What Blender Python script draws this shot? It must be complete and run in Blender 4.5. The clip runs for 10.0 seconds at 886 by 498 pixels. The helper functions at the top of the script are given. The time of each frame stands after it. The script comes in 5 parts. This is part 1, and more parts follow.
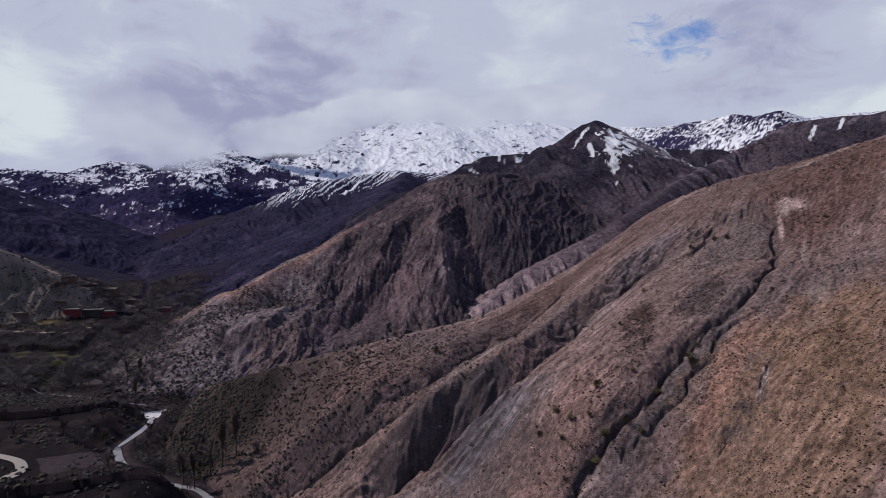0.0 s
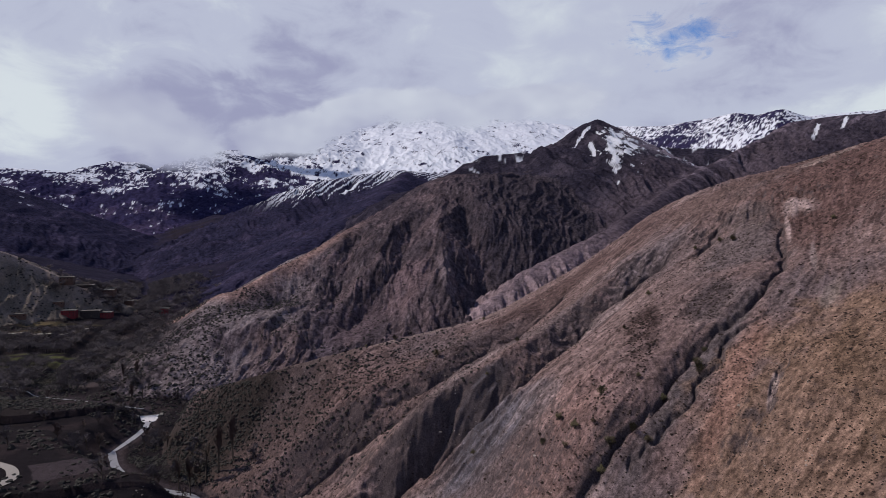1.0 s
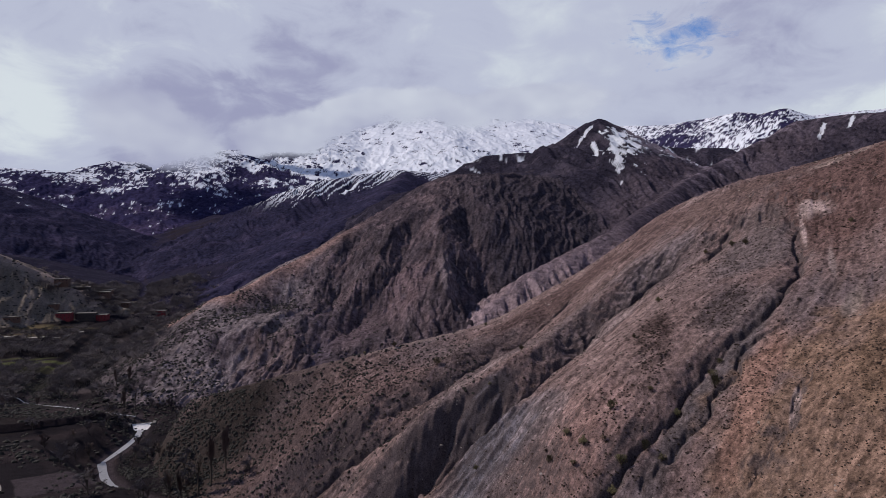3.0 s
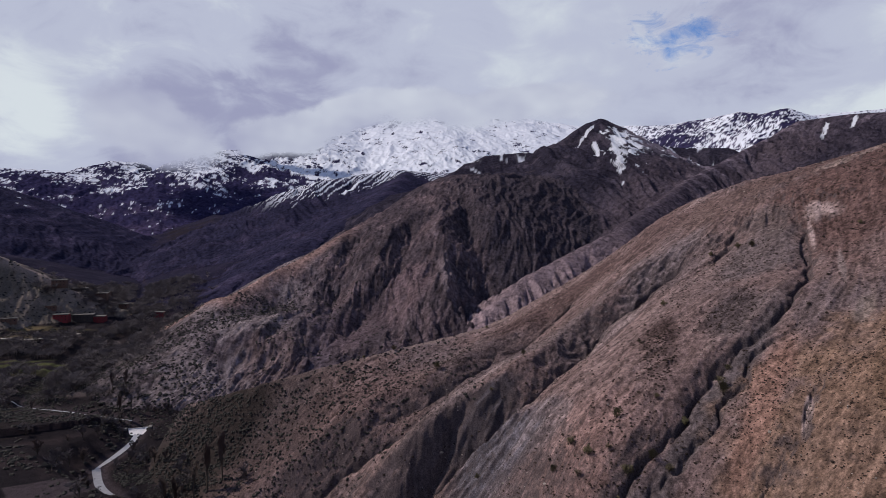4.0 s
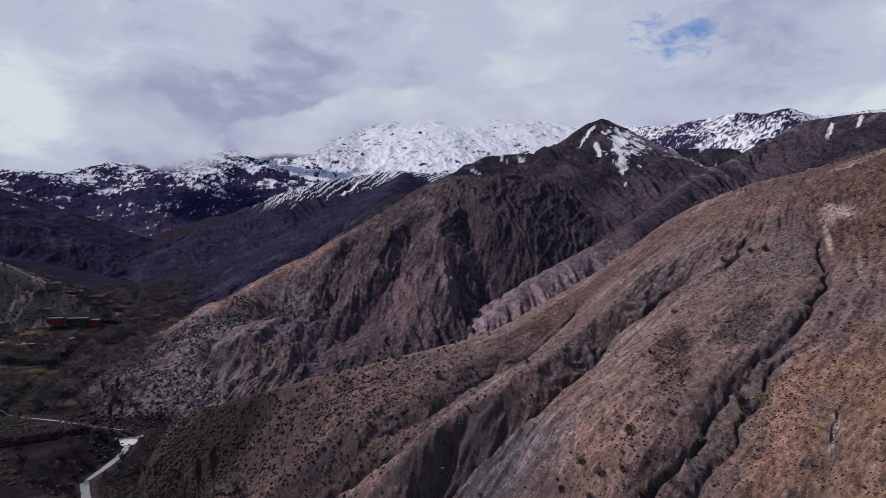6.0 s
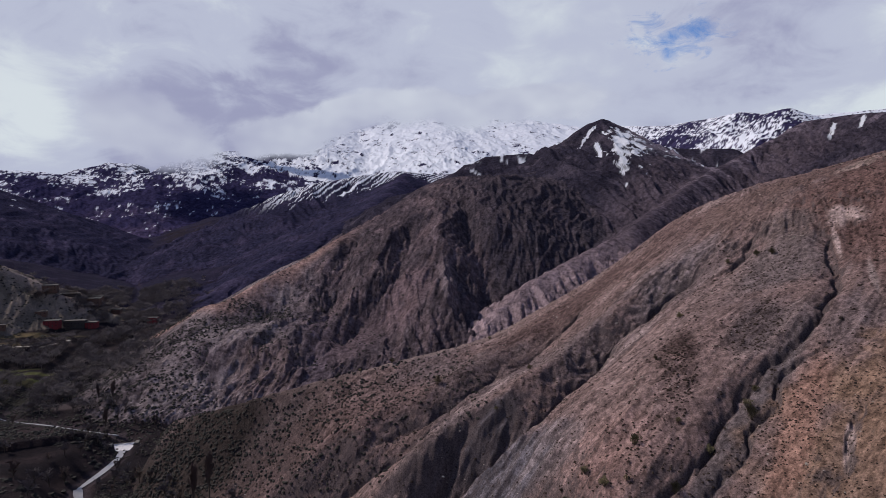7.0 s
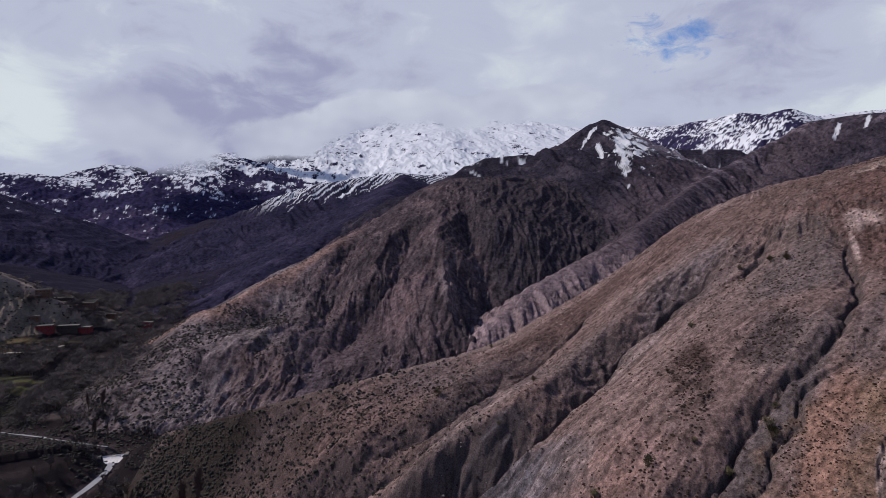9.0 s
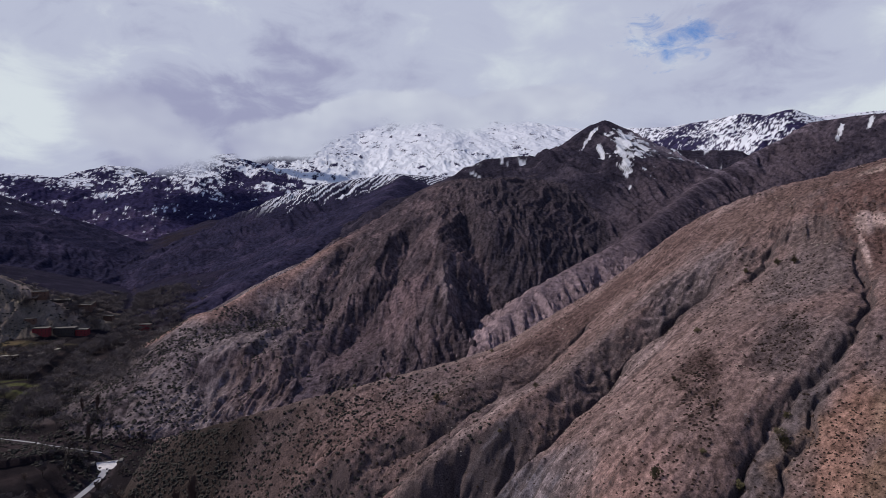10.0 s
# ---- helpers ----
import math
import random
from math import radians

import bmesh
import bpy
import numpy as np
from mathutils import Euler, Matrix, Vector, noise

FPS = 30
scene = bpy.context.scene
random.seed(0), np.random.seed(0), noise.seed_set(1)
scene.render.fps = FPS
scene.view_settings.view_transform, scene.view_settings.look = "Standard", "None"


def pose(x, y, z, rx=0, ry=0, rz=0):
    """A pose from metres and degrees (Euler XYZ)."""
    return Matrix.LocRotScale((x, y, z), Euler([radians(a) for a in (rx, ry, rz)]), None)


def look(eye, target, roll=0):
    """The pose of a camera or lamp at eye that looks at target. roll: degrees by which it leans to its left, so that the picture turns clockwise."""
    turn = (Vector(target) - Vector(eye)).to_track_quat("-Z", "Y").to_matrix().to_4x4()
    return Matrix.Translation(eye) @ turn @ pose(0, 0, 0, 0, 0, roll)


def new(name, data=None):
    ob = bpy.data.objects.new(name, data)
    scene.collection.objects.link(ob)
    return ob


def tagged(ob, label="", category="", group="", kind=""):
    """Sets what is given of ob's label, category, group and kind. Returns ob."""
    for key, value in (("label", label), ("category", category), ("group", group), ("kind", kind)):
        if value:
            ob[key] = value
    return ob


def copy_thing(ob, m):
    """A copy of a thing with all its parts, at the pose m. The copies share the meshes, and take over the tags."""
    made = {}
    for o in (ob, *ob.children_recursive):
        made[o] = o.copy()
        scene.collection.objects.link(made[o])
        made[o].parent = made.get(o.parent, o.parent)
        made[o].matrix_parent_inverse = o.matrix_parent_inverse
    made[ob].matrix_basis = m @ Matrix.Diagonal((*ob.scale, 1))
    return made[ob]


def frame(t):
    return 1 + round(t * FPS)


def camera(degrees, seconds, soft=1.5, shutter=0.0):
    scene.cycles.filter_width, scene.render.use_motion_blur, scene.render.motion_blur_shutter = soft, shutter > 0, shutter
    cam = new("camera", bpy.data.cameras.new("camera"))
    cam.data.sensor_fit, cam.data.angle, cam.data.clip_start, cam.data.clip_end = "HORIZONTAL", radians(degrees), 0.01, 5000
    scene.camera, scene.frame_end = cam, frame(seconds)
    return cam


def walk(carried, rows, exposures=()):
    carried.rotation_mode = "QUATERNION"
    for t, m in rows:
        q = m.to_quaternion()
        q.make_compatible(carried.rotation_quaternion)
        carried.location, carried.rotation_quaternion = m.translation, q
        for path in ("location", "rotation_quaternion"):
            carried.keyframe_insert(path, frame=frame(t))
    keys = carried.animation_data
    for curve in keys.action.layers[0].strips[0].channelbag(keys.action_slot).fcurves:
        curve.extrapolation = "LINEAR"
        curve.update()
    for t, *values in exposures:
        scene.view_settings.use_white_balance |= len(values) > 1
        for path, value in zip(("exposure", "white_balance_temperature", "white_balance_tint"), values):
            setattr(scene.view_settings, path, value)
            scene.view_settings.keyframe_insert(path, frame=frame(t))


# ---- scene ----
cam = camera(73.7, 10.0, soft=0.6)
PATH = [
    (0, (-1.832, -7.882, 128.066), (7.67, 91.495, 122.243), 0.44),
    (0.5, (-1.518, -5.272, 128.451), (7.943, 94.105, 122.558), 0.40),
    (1, (-1.243, -2.682, 128.831), (8.18, 96.695, 122.886), 0.38),
    (1.5, (-1.003, -0.111, 129.207), (8.389, 99.267, 123.223), 0.36),
    (2, (-0.792, 2.445, 129.58), (8.573, 101.823, 123.568), 0.36),
    (2.5, (-0.606, 4.987, 129.948), (8.739, 104.366, 123.919), 0.35),
    (4, (-0.152, 12.558, 131.029), (9.174, 111.94, 124.999), 0.34),
    (4.5, (-0.02, 15.072, 131.381), (9.314, 114.454, 125.363), 0.33),
    (5, (0.11, 17.586, 131.73), (9.458, 116.967, 125.729), 0.31),
    (5.5, (0.243, 20.101, 132.075), (9.609, 119.482, 126.096), 0.30),
    (5.7, (0.298, 21.109, 132.212), (9.673, 120.489, 126.243), 0.29),
    (7, (0.706, 27.685, 133.087), (10.145, 127.064, 127.2), 0.22),
    (7.5, (0.897, 30.233, 133.418), (10.361, 129.612, 127.57), 0.18),
    (8, (1.114, 32.796, 133.745), (10.6, 132.176, 127.941), 0.16),
    (8.5, (1.361, 35.377, 134.068), (10.864, 134.758, 128.315), 0.13),
    (9, (1.644, 37.977, 134.388), (11.155, 137.361, 128.692), 0.11),
    (9.5, (1.967, 40.599, 134.705), (11.476, 139.987, 129.073), 0.10),
    (10, (2.335, 43.247, 135.018), (11.826, 142.64, 129.46), 0.11),
]
walk(cam, [(t, look(e, g, r)) for t, e, g, r in PATH])

# ---- world, sun, exposure ----
SUN_AZ, SUN_EL = radians(-64), radians(43)


def cloudy_world():
    w = bpy.data.worlds.new("sky")
    scene.world = w
    w.use_nodes = True
    nt = w.node_tree
    nt.nodes.clear()
    N, Lk = nt.nodes.new, nt.links.new
    out, bg = N("ShaderNodeOutputWorld"), N("ShaderNodeBackground")
    sky = N("ShaderNodeTexSky")
    sky.sky_type, sky.sun_disc = "NISHITA", False
    sky.sun_elevation, sky.sun_rotation, sky.altitude = SUN_EL, SUN_AZ, 1800
    tc = N("ShaderNodeTexCoord")
    sep = N("ShaderNodeSeparateXYZ")
    Lk(tc.outputs["Generated"], sep.inputs[0])

    def math(op, a, b=None, c=None, clamp=False):
        n = N("ShaderNodeMath")
        n.operation, n.use_clamp = op, clamp
        for i, v in enumerate((a, b, c)):
            if v is None:
                continue
            if isinstance(v, (int, float)):
                n.inputs[i].default_value = v
            else:
                Lk(v, n.inputs[i])
        return n.outputs[0]

    def noise_tex(scale, detail, rough, stretch, off=(0, 0, 0), dist=0.0):
        mp = N("ShaderNodeMapping")
        mp.inputs["Scale"].default_value = stretch
        mp.inputs["Location"].default_value = off
        Lk(tc.outputs["Generated"], mp.inputs["Vector"])
        n = N("ShaderNodeTexNoise")
        n.inputs["Scale"].default_value, n.inputs["Detail"].default_value = scale, detail
        n.inputs["Roughness"].default_value, n.inputs["Distortion"].default_value = rough, dist
        Lk(mp.outputs[0], n.inputs["Vector"])
        return n.outputs["Fac"]

    big = noise_tex(3.2, 3, 0.45, (1, 1, 2.2), CLOUD_OFF, 0.4)
    fine = noise_tex(9.0, 8, 0.60, (1, 1, 1.9), (3.1, 0.7, 1.9), 0.5)
    mixed = math("ADD", math("MULTIPLY", big, 0.62), math("MULTIPLY", fine, 0.38))
    # the large masses: thin bright cloud and thick grey bases
    for place, size, much in (((-0.50, 0.86, 0.15), 0.16, 0.03), ((-0.30, 0.945, 0.115), 0.19, -0.13), ((-0.10, 0.962, 0.25), 0.28, -0.05), ((0.16, 0.97, 0.19), 0.18, 0.07),
                              ((0.60, 0.78, 0.18), 0.28, 0.06), ((-0.40, 0.87, 0.28), 0.22, 0.05), ((0.30, 0.90, 0.17), 0.16, 0.05), ((0.56, 0.77, 0.30), 0.20, -0.06), ((-0.55, 0.82, 0.12), 0.08, -0.07)):
        gone = N("ShaderNodeVectorMath")
        gone.operation = "DISTANCE"
        Lk(tc.outputs["Generated"], gone.inputs[0])
        gone.inputs[1].default_value = place
        edge = math("ADD", gone.outputs["Value"], math("MULTIPLY", math("SUBTRACT", fine, 0.5), 0.22))
        soft = N("ShaderNodeMapRange")
        soft.interpolation_type = "SMOOTHSTEP"
        soft.inputs["From Min"].default_value, soft.inputs["From Max"].default_value = size * 1.35, 0
        soft.inputs["To Max"].default_value = much
        Lk(edge, soft.inputs["Value"])
        mixed = math("ADD", mixed, soft.outputs[0])
    ramp = N("ShaderNodeValToRGB")
    cr = ramp.color_ramp
    cr.interpolation = "EASE"
    cr.elements[0].position, cr.elements[0].color = 0.33, (0.325, 0.34, 0.50, 1)
    cr.elements[1].position, cr.elements[1].color = 0.68, (0.66, 0.72, 0.77, 1)
    e = cr.elements.new(0.50)
    e.color = (0.48, 0.515, 0.65, 1)
    Lk(mixed, ramp.inputs[0])
    # a gap in the cloud where the blue shows
    gap = N("ShaderNodeVectorMath")
    gap.operation = "SUBTRACT"
    Lk(tc.outputs["Generated"], gap.inputs[0])
    gap.inputs[1].default_value = GAP_DIR
    sc = N("ShaderNodeVectorMath")
    sc.operation = "MULTIPLY"
    Lk(gap.outputs[0], sc.inputs[0])
    sc.inputs[1].default_value = (1.0, 1.0, 2.0)
    ln = N("ShaderNodeVectorMath")
    ln.operation = "LENGTH"
    Lk(sc.outputs[0], ln.inputs[0])
    wisp = noise_tex(24, 7, 0.68, (1, 1, 2.0), (0.4, 0.2, 0.9), 0.5)
    reach = math("ADD", ln.outputs["Value"], math("MULTIPLY", math("SUBTRACT", wisp, 0.5), 0.26))
    hole = math("MULTIPLY", math("SUBTRACT", 0.066, reach), 12, clamp=True)
    tint = N("ShaderNodeMix")
    tint.data_type, tint.blend_type = "RGBA", "MULTIPLY"
    tint.inputs["Factor"].default_value = 1
    Lk(sky.outputs[0], tint.inputs["A"])
    tint.inputs["B"].default_value = (0.062, 0.092, 0.135, 1)
    mix = N("ShaderNodeMix")
    mix.data_type = "RGBA"
    Lk(hole, mix.inputs["Factor"])
    Lk(ramp.outputs[0], mix.inputs["A"])
    Lk(tint.outputs["Result"], mix.inputs["B"])
    # overhead the cloud breaks up and more of the blue comes through
    high = N("ShaderNodeMapRange")
    high.inputs["From Min"].default_value, high.inputs["From Max"].default_value = 0.33, 0.62
    high.inputs["To Max"].default_value = 0.95
    Lk(sep.outputs["Z"], high.inputs["Value"])
    thin = math("MULTIPLY", high.outputs[0], math("MULTIPLY", math("SUBTRACT", 0.74, mixed), 4.0, clamp=True), clamp=True)
    top = N("ShaderNodeMix")
    top.data_type = "RGBA"
    Lk(thin, top.inputs["Factor"])
    Lk(mix.outputs["Result"], top.inputs["A"])
    Lk(tint.outputs["Result"], top.inputs["B"])
    Lk(top.outputs["Result"], bg.inputs[0])
    bg.inputs[1].default_value = 1.0
    Lk(bg.outputs[0], out.inputs[0])


CLOUD_OFF = (0.35, 0.1, 0.6)
GAP_DIR = (0.426, 0.866, 0.265)
cloudy_world()
sun = bpy.data.lights.new("sun", "SUN")
sun.energy, sun.angle, sun.color = 4.6, radians(2.5), (1.0, 0.90, 0.80)
sun_ob = new("sun", sun)
sd = Vector((math.sin(SUN_AZ) * math.cos(SUN_EL), math.cos(SUN_AZ) * math.cos(SUN_EL), math.sin(SUN_EL)))
sun_ob.matrix_world = look(tuple(sd * 900), (0, 0, 0))

# ---- numbers in space: noise and lines ----
def hash2(ix, iy, seed):
    h = ix.astype(np.int32).view(np.uint32) * np.uint32(374761393) + iy.astype(np.int32).view(np.uint32) * np.uint32(668265263)
    h = h + np.uint32((seed * 974634777) & 0xFFFFFFFF)
    h = (h ^ (h >> np.uint32(13))) * np.uint32(1274126177)
    h = (h ^ (h >> np.uint32(16))) * np.uint32(2246822519)
    return (h ^ (h >> np.uint32(15))).astype(np.float32) * np.float32(1 / 4294967296.0)


def vnoise(x, y, seed):
    """Gradient noise, about -1 to 1."""
    x, y = np.asarray(x, np.float32), np.asarray(y, np.float32)
    x0, y0 = np.floor(x), np.floor(y)
    fx, fy = (x - x0).astype(np.float32), (y - y0).astype(np.float32)
    u, v = fx * fx * fx * (fx * (fx * 6 - 15) + 10), fy * fy * fy * (fy * (fy * 6 - 15) + 10)

    def corner(dx, dy):
        a = hash2(x0 + dx, y0 + dy, seed) * np.float32(2 * np.pi)
        return np.cos(a) * (fx - dx) + np.sin(a) * (fy - dy)

    a, b, c, d = corner(0, 0), corner(1, 0), corner(0, 1), corner(1, 1)
    top, low = c + (d - c) * u, a + (b - a) * u
    return (low + (top - low) * v) * np.float32(1.5)


def fbm(x, y, wave, octaves, seed, rough=0.5):
    out, amp, total = 0, 1.0, 0.0
    for k in range(octaves):
        out = out + amp * vnoise(x / wave + 17.3 * k, y / wave - 9.1 * k, seed + k)
        total += amp
        amp, wave = amp * rough, wave / 2.03
    return out / total


def ridged(x, y, wave, octaves, seed, rough=0.55):
    """0 in the creases to 1 on the ribs."""
    out, amp, total = 0, 1.0, 0.0
    for k in range(octaves):
        out = out + amp * (1 - np.minimum(1, 2.2 * np.abs(vnoise(x / wave + 5.7 * k, y / wave + 3.3 * k, seed + k))))
        total += amp
        amp, wave = amp * rough, wave / 2.1
    return out / total


def step(a, b, v):
    t = np.clip((v - a) / (b - a), 0, 1)
    return t * t * (3 - 2 * t)


def along(line, x, y, slope=None):
    """With slope, the stretch of the line whose flank stands highest counts, not the nearest.
    Distance to a line of (x, y, z...), arc length there, the values there, and the side (+1 to its left, -1 to its right)."""
    best = np.full(x.shape, 1e9, np.float32)
    arc, side, dist = np.zeros_like(best), np.ones_like(best), np.zeros_like(best)
    vals = [np.zeros_like(best) for _ in line[0][2:]]
    run, last = 0.0, len(line) - 2
    for k, (p, q) in enumerate(zip(line, line[1:])):
        ux, uy = q[0] - p[0], q[1] - p[1]
        length = math.hypot(ux, uy)
        raw = ((x - p[0]) * ux + (y - p[1]) * uy) / length**2
        t = np.clip(raw, 0, 1)
        past = np.clip(raw, None if k == 0 else 0, None if k == last else 1)
        dx, dy = x - p[0] - t * ux, y - p[1] - t * uy
        d = np.hypot(dx, dy)
        key = d if slope is None else d * slope - (p[2] + t * (q[2] - p[2]))
        near = key < best
        best = np.where(near, key, best)
        dist = np.where(near, d, dist)
        arc = np.where(near, run + past * length, arc)
        side = np.where(near, (ux * dy - uy * dx) / (length * np.maximum(d, 1e-3)), side)
        for i in range(len(vals)):
            vals[i] = np.where(near, p[2 + i] + t * (q[2 + i] - p[2 + i]), vals[i])
        run += length
    return dist, arc, vals, side


# ---- plan: crests, ribs, gullies, river ----
CREST = [(-150, 290, 0), (-114, 309, 17), (-101, 319, 32), (-64, 301, 46), (-34, 300, 54), (1, 301, 62), (33, 311, 67), (53, 322, 70),
         (83, 336, 82), (110, 340, 96), (133, 340, 111), (158, 338, 130), (181, 338, 141), (205, 334, 150), (224, 327, 155),
         (247, 322, 162), (273, 319, 170), (420, 300, 225), (700, 250, 330)]
# gullies of the near slope, from the top down
GULLY_A = [(176, 253, 131), (167, 236, 122), (149, 209, 110), (137, 199, 105), (129, 195, 100), (122, 192, 95), (114, 189, 91), (106, 186, 86), (98, 182, 81),
           (91, 177, 77), (84, 171, 72), (77, 167, 68), (69, 164, 63), (62, 161, 57), (40, 145, 42)]
GULLY_A2 = [(141, 193, 105), (127, 185, 96), (120, 184, 92), (114, 182, 89), (110, 181, 86), (103, 175, 80), (98, 173, 77), (92, 168, 74), (87, 165, 71),
            (83, 163, 67), (75, 161, 63), (68, 157, 58)]
GULLY_B = [(141, 272, 113), (127, 267, 104), (117, 266, 100), (107, 259, 93), (98, 256, 88), (87, 252, 82), (77, 240, 75), (68, 235, 72), (58, 229, 67),
           (52, 225, 63), (41, 223, 56), (33, 222, 51), (26, 220, 46), (19, 219, 40), (8, 217, 33), (-12, 205, 22)]
GULLY_B2 = [(46, 239, 64), (40, 238, 61), (31, 235, 56), (25, 232, 51), (22, 228, 47), (18, 224, 42), (13, 221, 37)]
GULLY_C = [(105, 303, 95), (92, 301, 87), (74, 288, 76), (63, 282, 70), (47, 265, 66), (38, 257, 63), (26, 253, 57), (17, 249, 51), (8, 247, 44), (-1, 247, 39),
           (-8, 246, 36), (-19, 247, 27), (-30, 244, 19), (-55, 236, 6)]
GULLY_C2 = [(57, 287, 68), (43, 271, 66), (32, 266, 62), (25, 261, 58), (14, 258, 51), (3, 257, 45)]
GULLY_D = [(126, 167, 92), (116, 160, 86), (109, 154, 81), (104, 150, 77), (99, 148, 71), (93, 145, 65)]
GULLY_E = [(176, 282, 136), (162, 272, 127), (151, 262, 117), (141, 258, 111)]
# the ribs between them, and the foot of the slope
RIBS = [
    [(123, 285, 108), (112, 290, 99), (96, 285, 89), (81, 277, 80), (70, 268, 74), (49, 248, 68), (37, 245, 62), (25, 243, 56), (12, 238, 46), (1, 234, 37), (-7, 230, 29)],
    [(159, 263, 122), (142, 255, 110), (122, 241, 101), (104, 223, 93), (90, 211, 86), (76, 197, 79), (66, 184, 72), (57, 178, 64), (50, 176, 57)],
    [(94, 321, 87), (68, 303, 74), (47, 296, 67), (27, 286, 61), (9, 276, 54), (-11, 264, 45), (-29, 262, 33), (-49, 258, 18)],
    [(133, 180, 98), (120, 174, 90), (108, 169, 82), (98, 163, 75), (89, 159, 68), (81, 155, 61)],
    [(134, 165, 95), (119, 150, 88), (107, 146, 78), (98, 144, 70)],
    [(210, 272, 153), (196, 242, 139), (177, 230, 123), (161, 205, 113), (147, 181, 103)],
    [(52, 209, 63), (44, 200, 55), (36, 197, 46)],
    [(-67, 303, 44), (-61, 290, 33), (-73, 289, 25), (-95, 301, 21)],
    [(-61, 255, 11), (-40, 247, 15), (-20, 235, 18), (-2, 220, 26), (14, 209, 31), (27, 196, 37), (38, 181, 43), (49, 164, 50), (62, 157, 53), (78, 150, 56), (89, 138, 61),
     (98, 125, 68), (113, 127, 79)],
    [(250, 190, 170), (180, 120, 125), (130, 100, 92), (60, 110, 38), (0, 150, 0), (-60, 220, -5), (0, 60, 5), (0, 0, 12), (120, 0, 70), (300, 60, 170)],
]
# the face of the dark spur: its rib, hollows and foot
FACE = [
    [(-212, 543, 17), (-163, 518, 42), (-131, 507, 58), (-105, 535, 73), (-77, 576, 86), (-48, 604, 104), (-20, 626, 118), (2, 658, 133), (29, 697, 153), (71, 731, 169), (103, 767, 172), (139, 802, 164)],
    [(43, 583, 125), (45, 520, 97), (45, 466, 75), (41, 446, 63), (50, 428, 46)],
    [(-32, 545, 85), (-12, 501, 75), (26, 519, 85), (7, 554, 105)],
    [(-45, 514, 60), (-52, 461, 46), (-19, 468, 42), (6, 468, 53), (-60, 405, 16), (0, 405, 26)],
    [(85, 520, 84), (81, 558, 118), (119, 540, 106), (175, 587, 112), (84, 473, 54)],
    [(171, 661, 158), (236, 661, 134), (274, 643, 128), (351, 707, 164), (240, 770, 185), (194, 840, 194)],
    [(-95, 506, 47), (-95, 448, 40), (-100, 434, 29), (-125, 428, 26), (-161, 470, 33), (-184, 475, 20), (-182, 424, 12), (-130, 385, 8), (-215, 500, 8)],
]
FACE_GULLIES = [
    [(-22, 600, 105), (-34, 563, 92), (-40, 535, 76), (-45, 512, 61), (-47, 480, 51), (-48, 455, 42), (-52, 430, 32)],
    [(26, 590, 128), (18, 545, 102), (12, 520, 88), (5, 500, 76), (-8, 485, 62), (-20, 472, 48), (-32, 455, 40)],
    [(80, 640, 140), (75, 570, 118), (80, 520, 85), (80, 480, 58), (72, 450, 44)],
    [(58, 515, 92), (56, 480, 72), (54, 455, 56), (58, 432, 43)],
]
RIVER = [(-100, 90, -8), (-84, 170, -3), (-68, 240, 2), (-87, 262, 3), (-101, 267, 3), (-122, 281, 4), (-133, 292, 4), (-143, 311, 4), (-139, 329, 5), (-139, 345, 5), (-143, 362, 6), (-150, 369, 8),
         (-178, 380, 8), (-206, 391, 8), (-229, 402, 7), (-254, 470, 6),
         (-278, 560, 3), (-296, 640, 4), (-306, 720, 6), (-340, 850, 6), (-410, 1050, 4), (-500, 1220, 4), (-620, 1450, 4), (-760, 1750, 12), (-950, 2400, 40)]
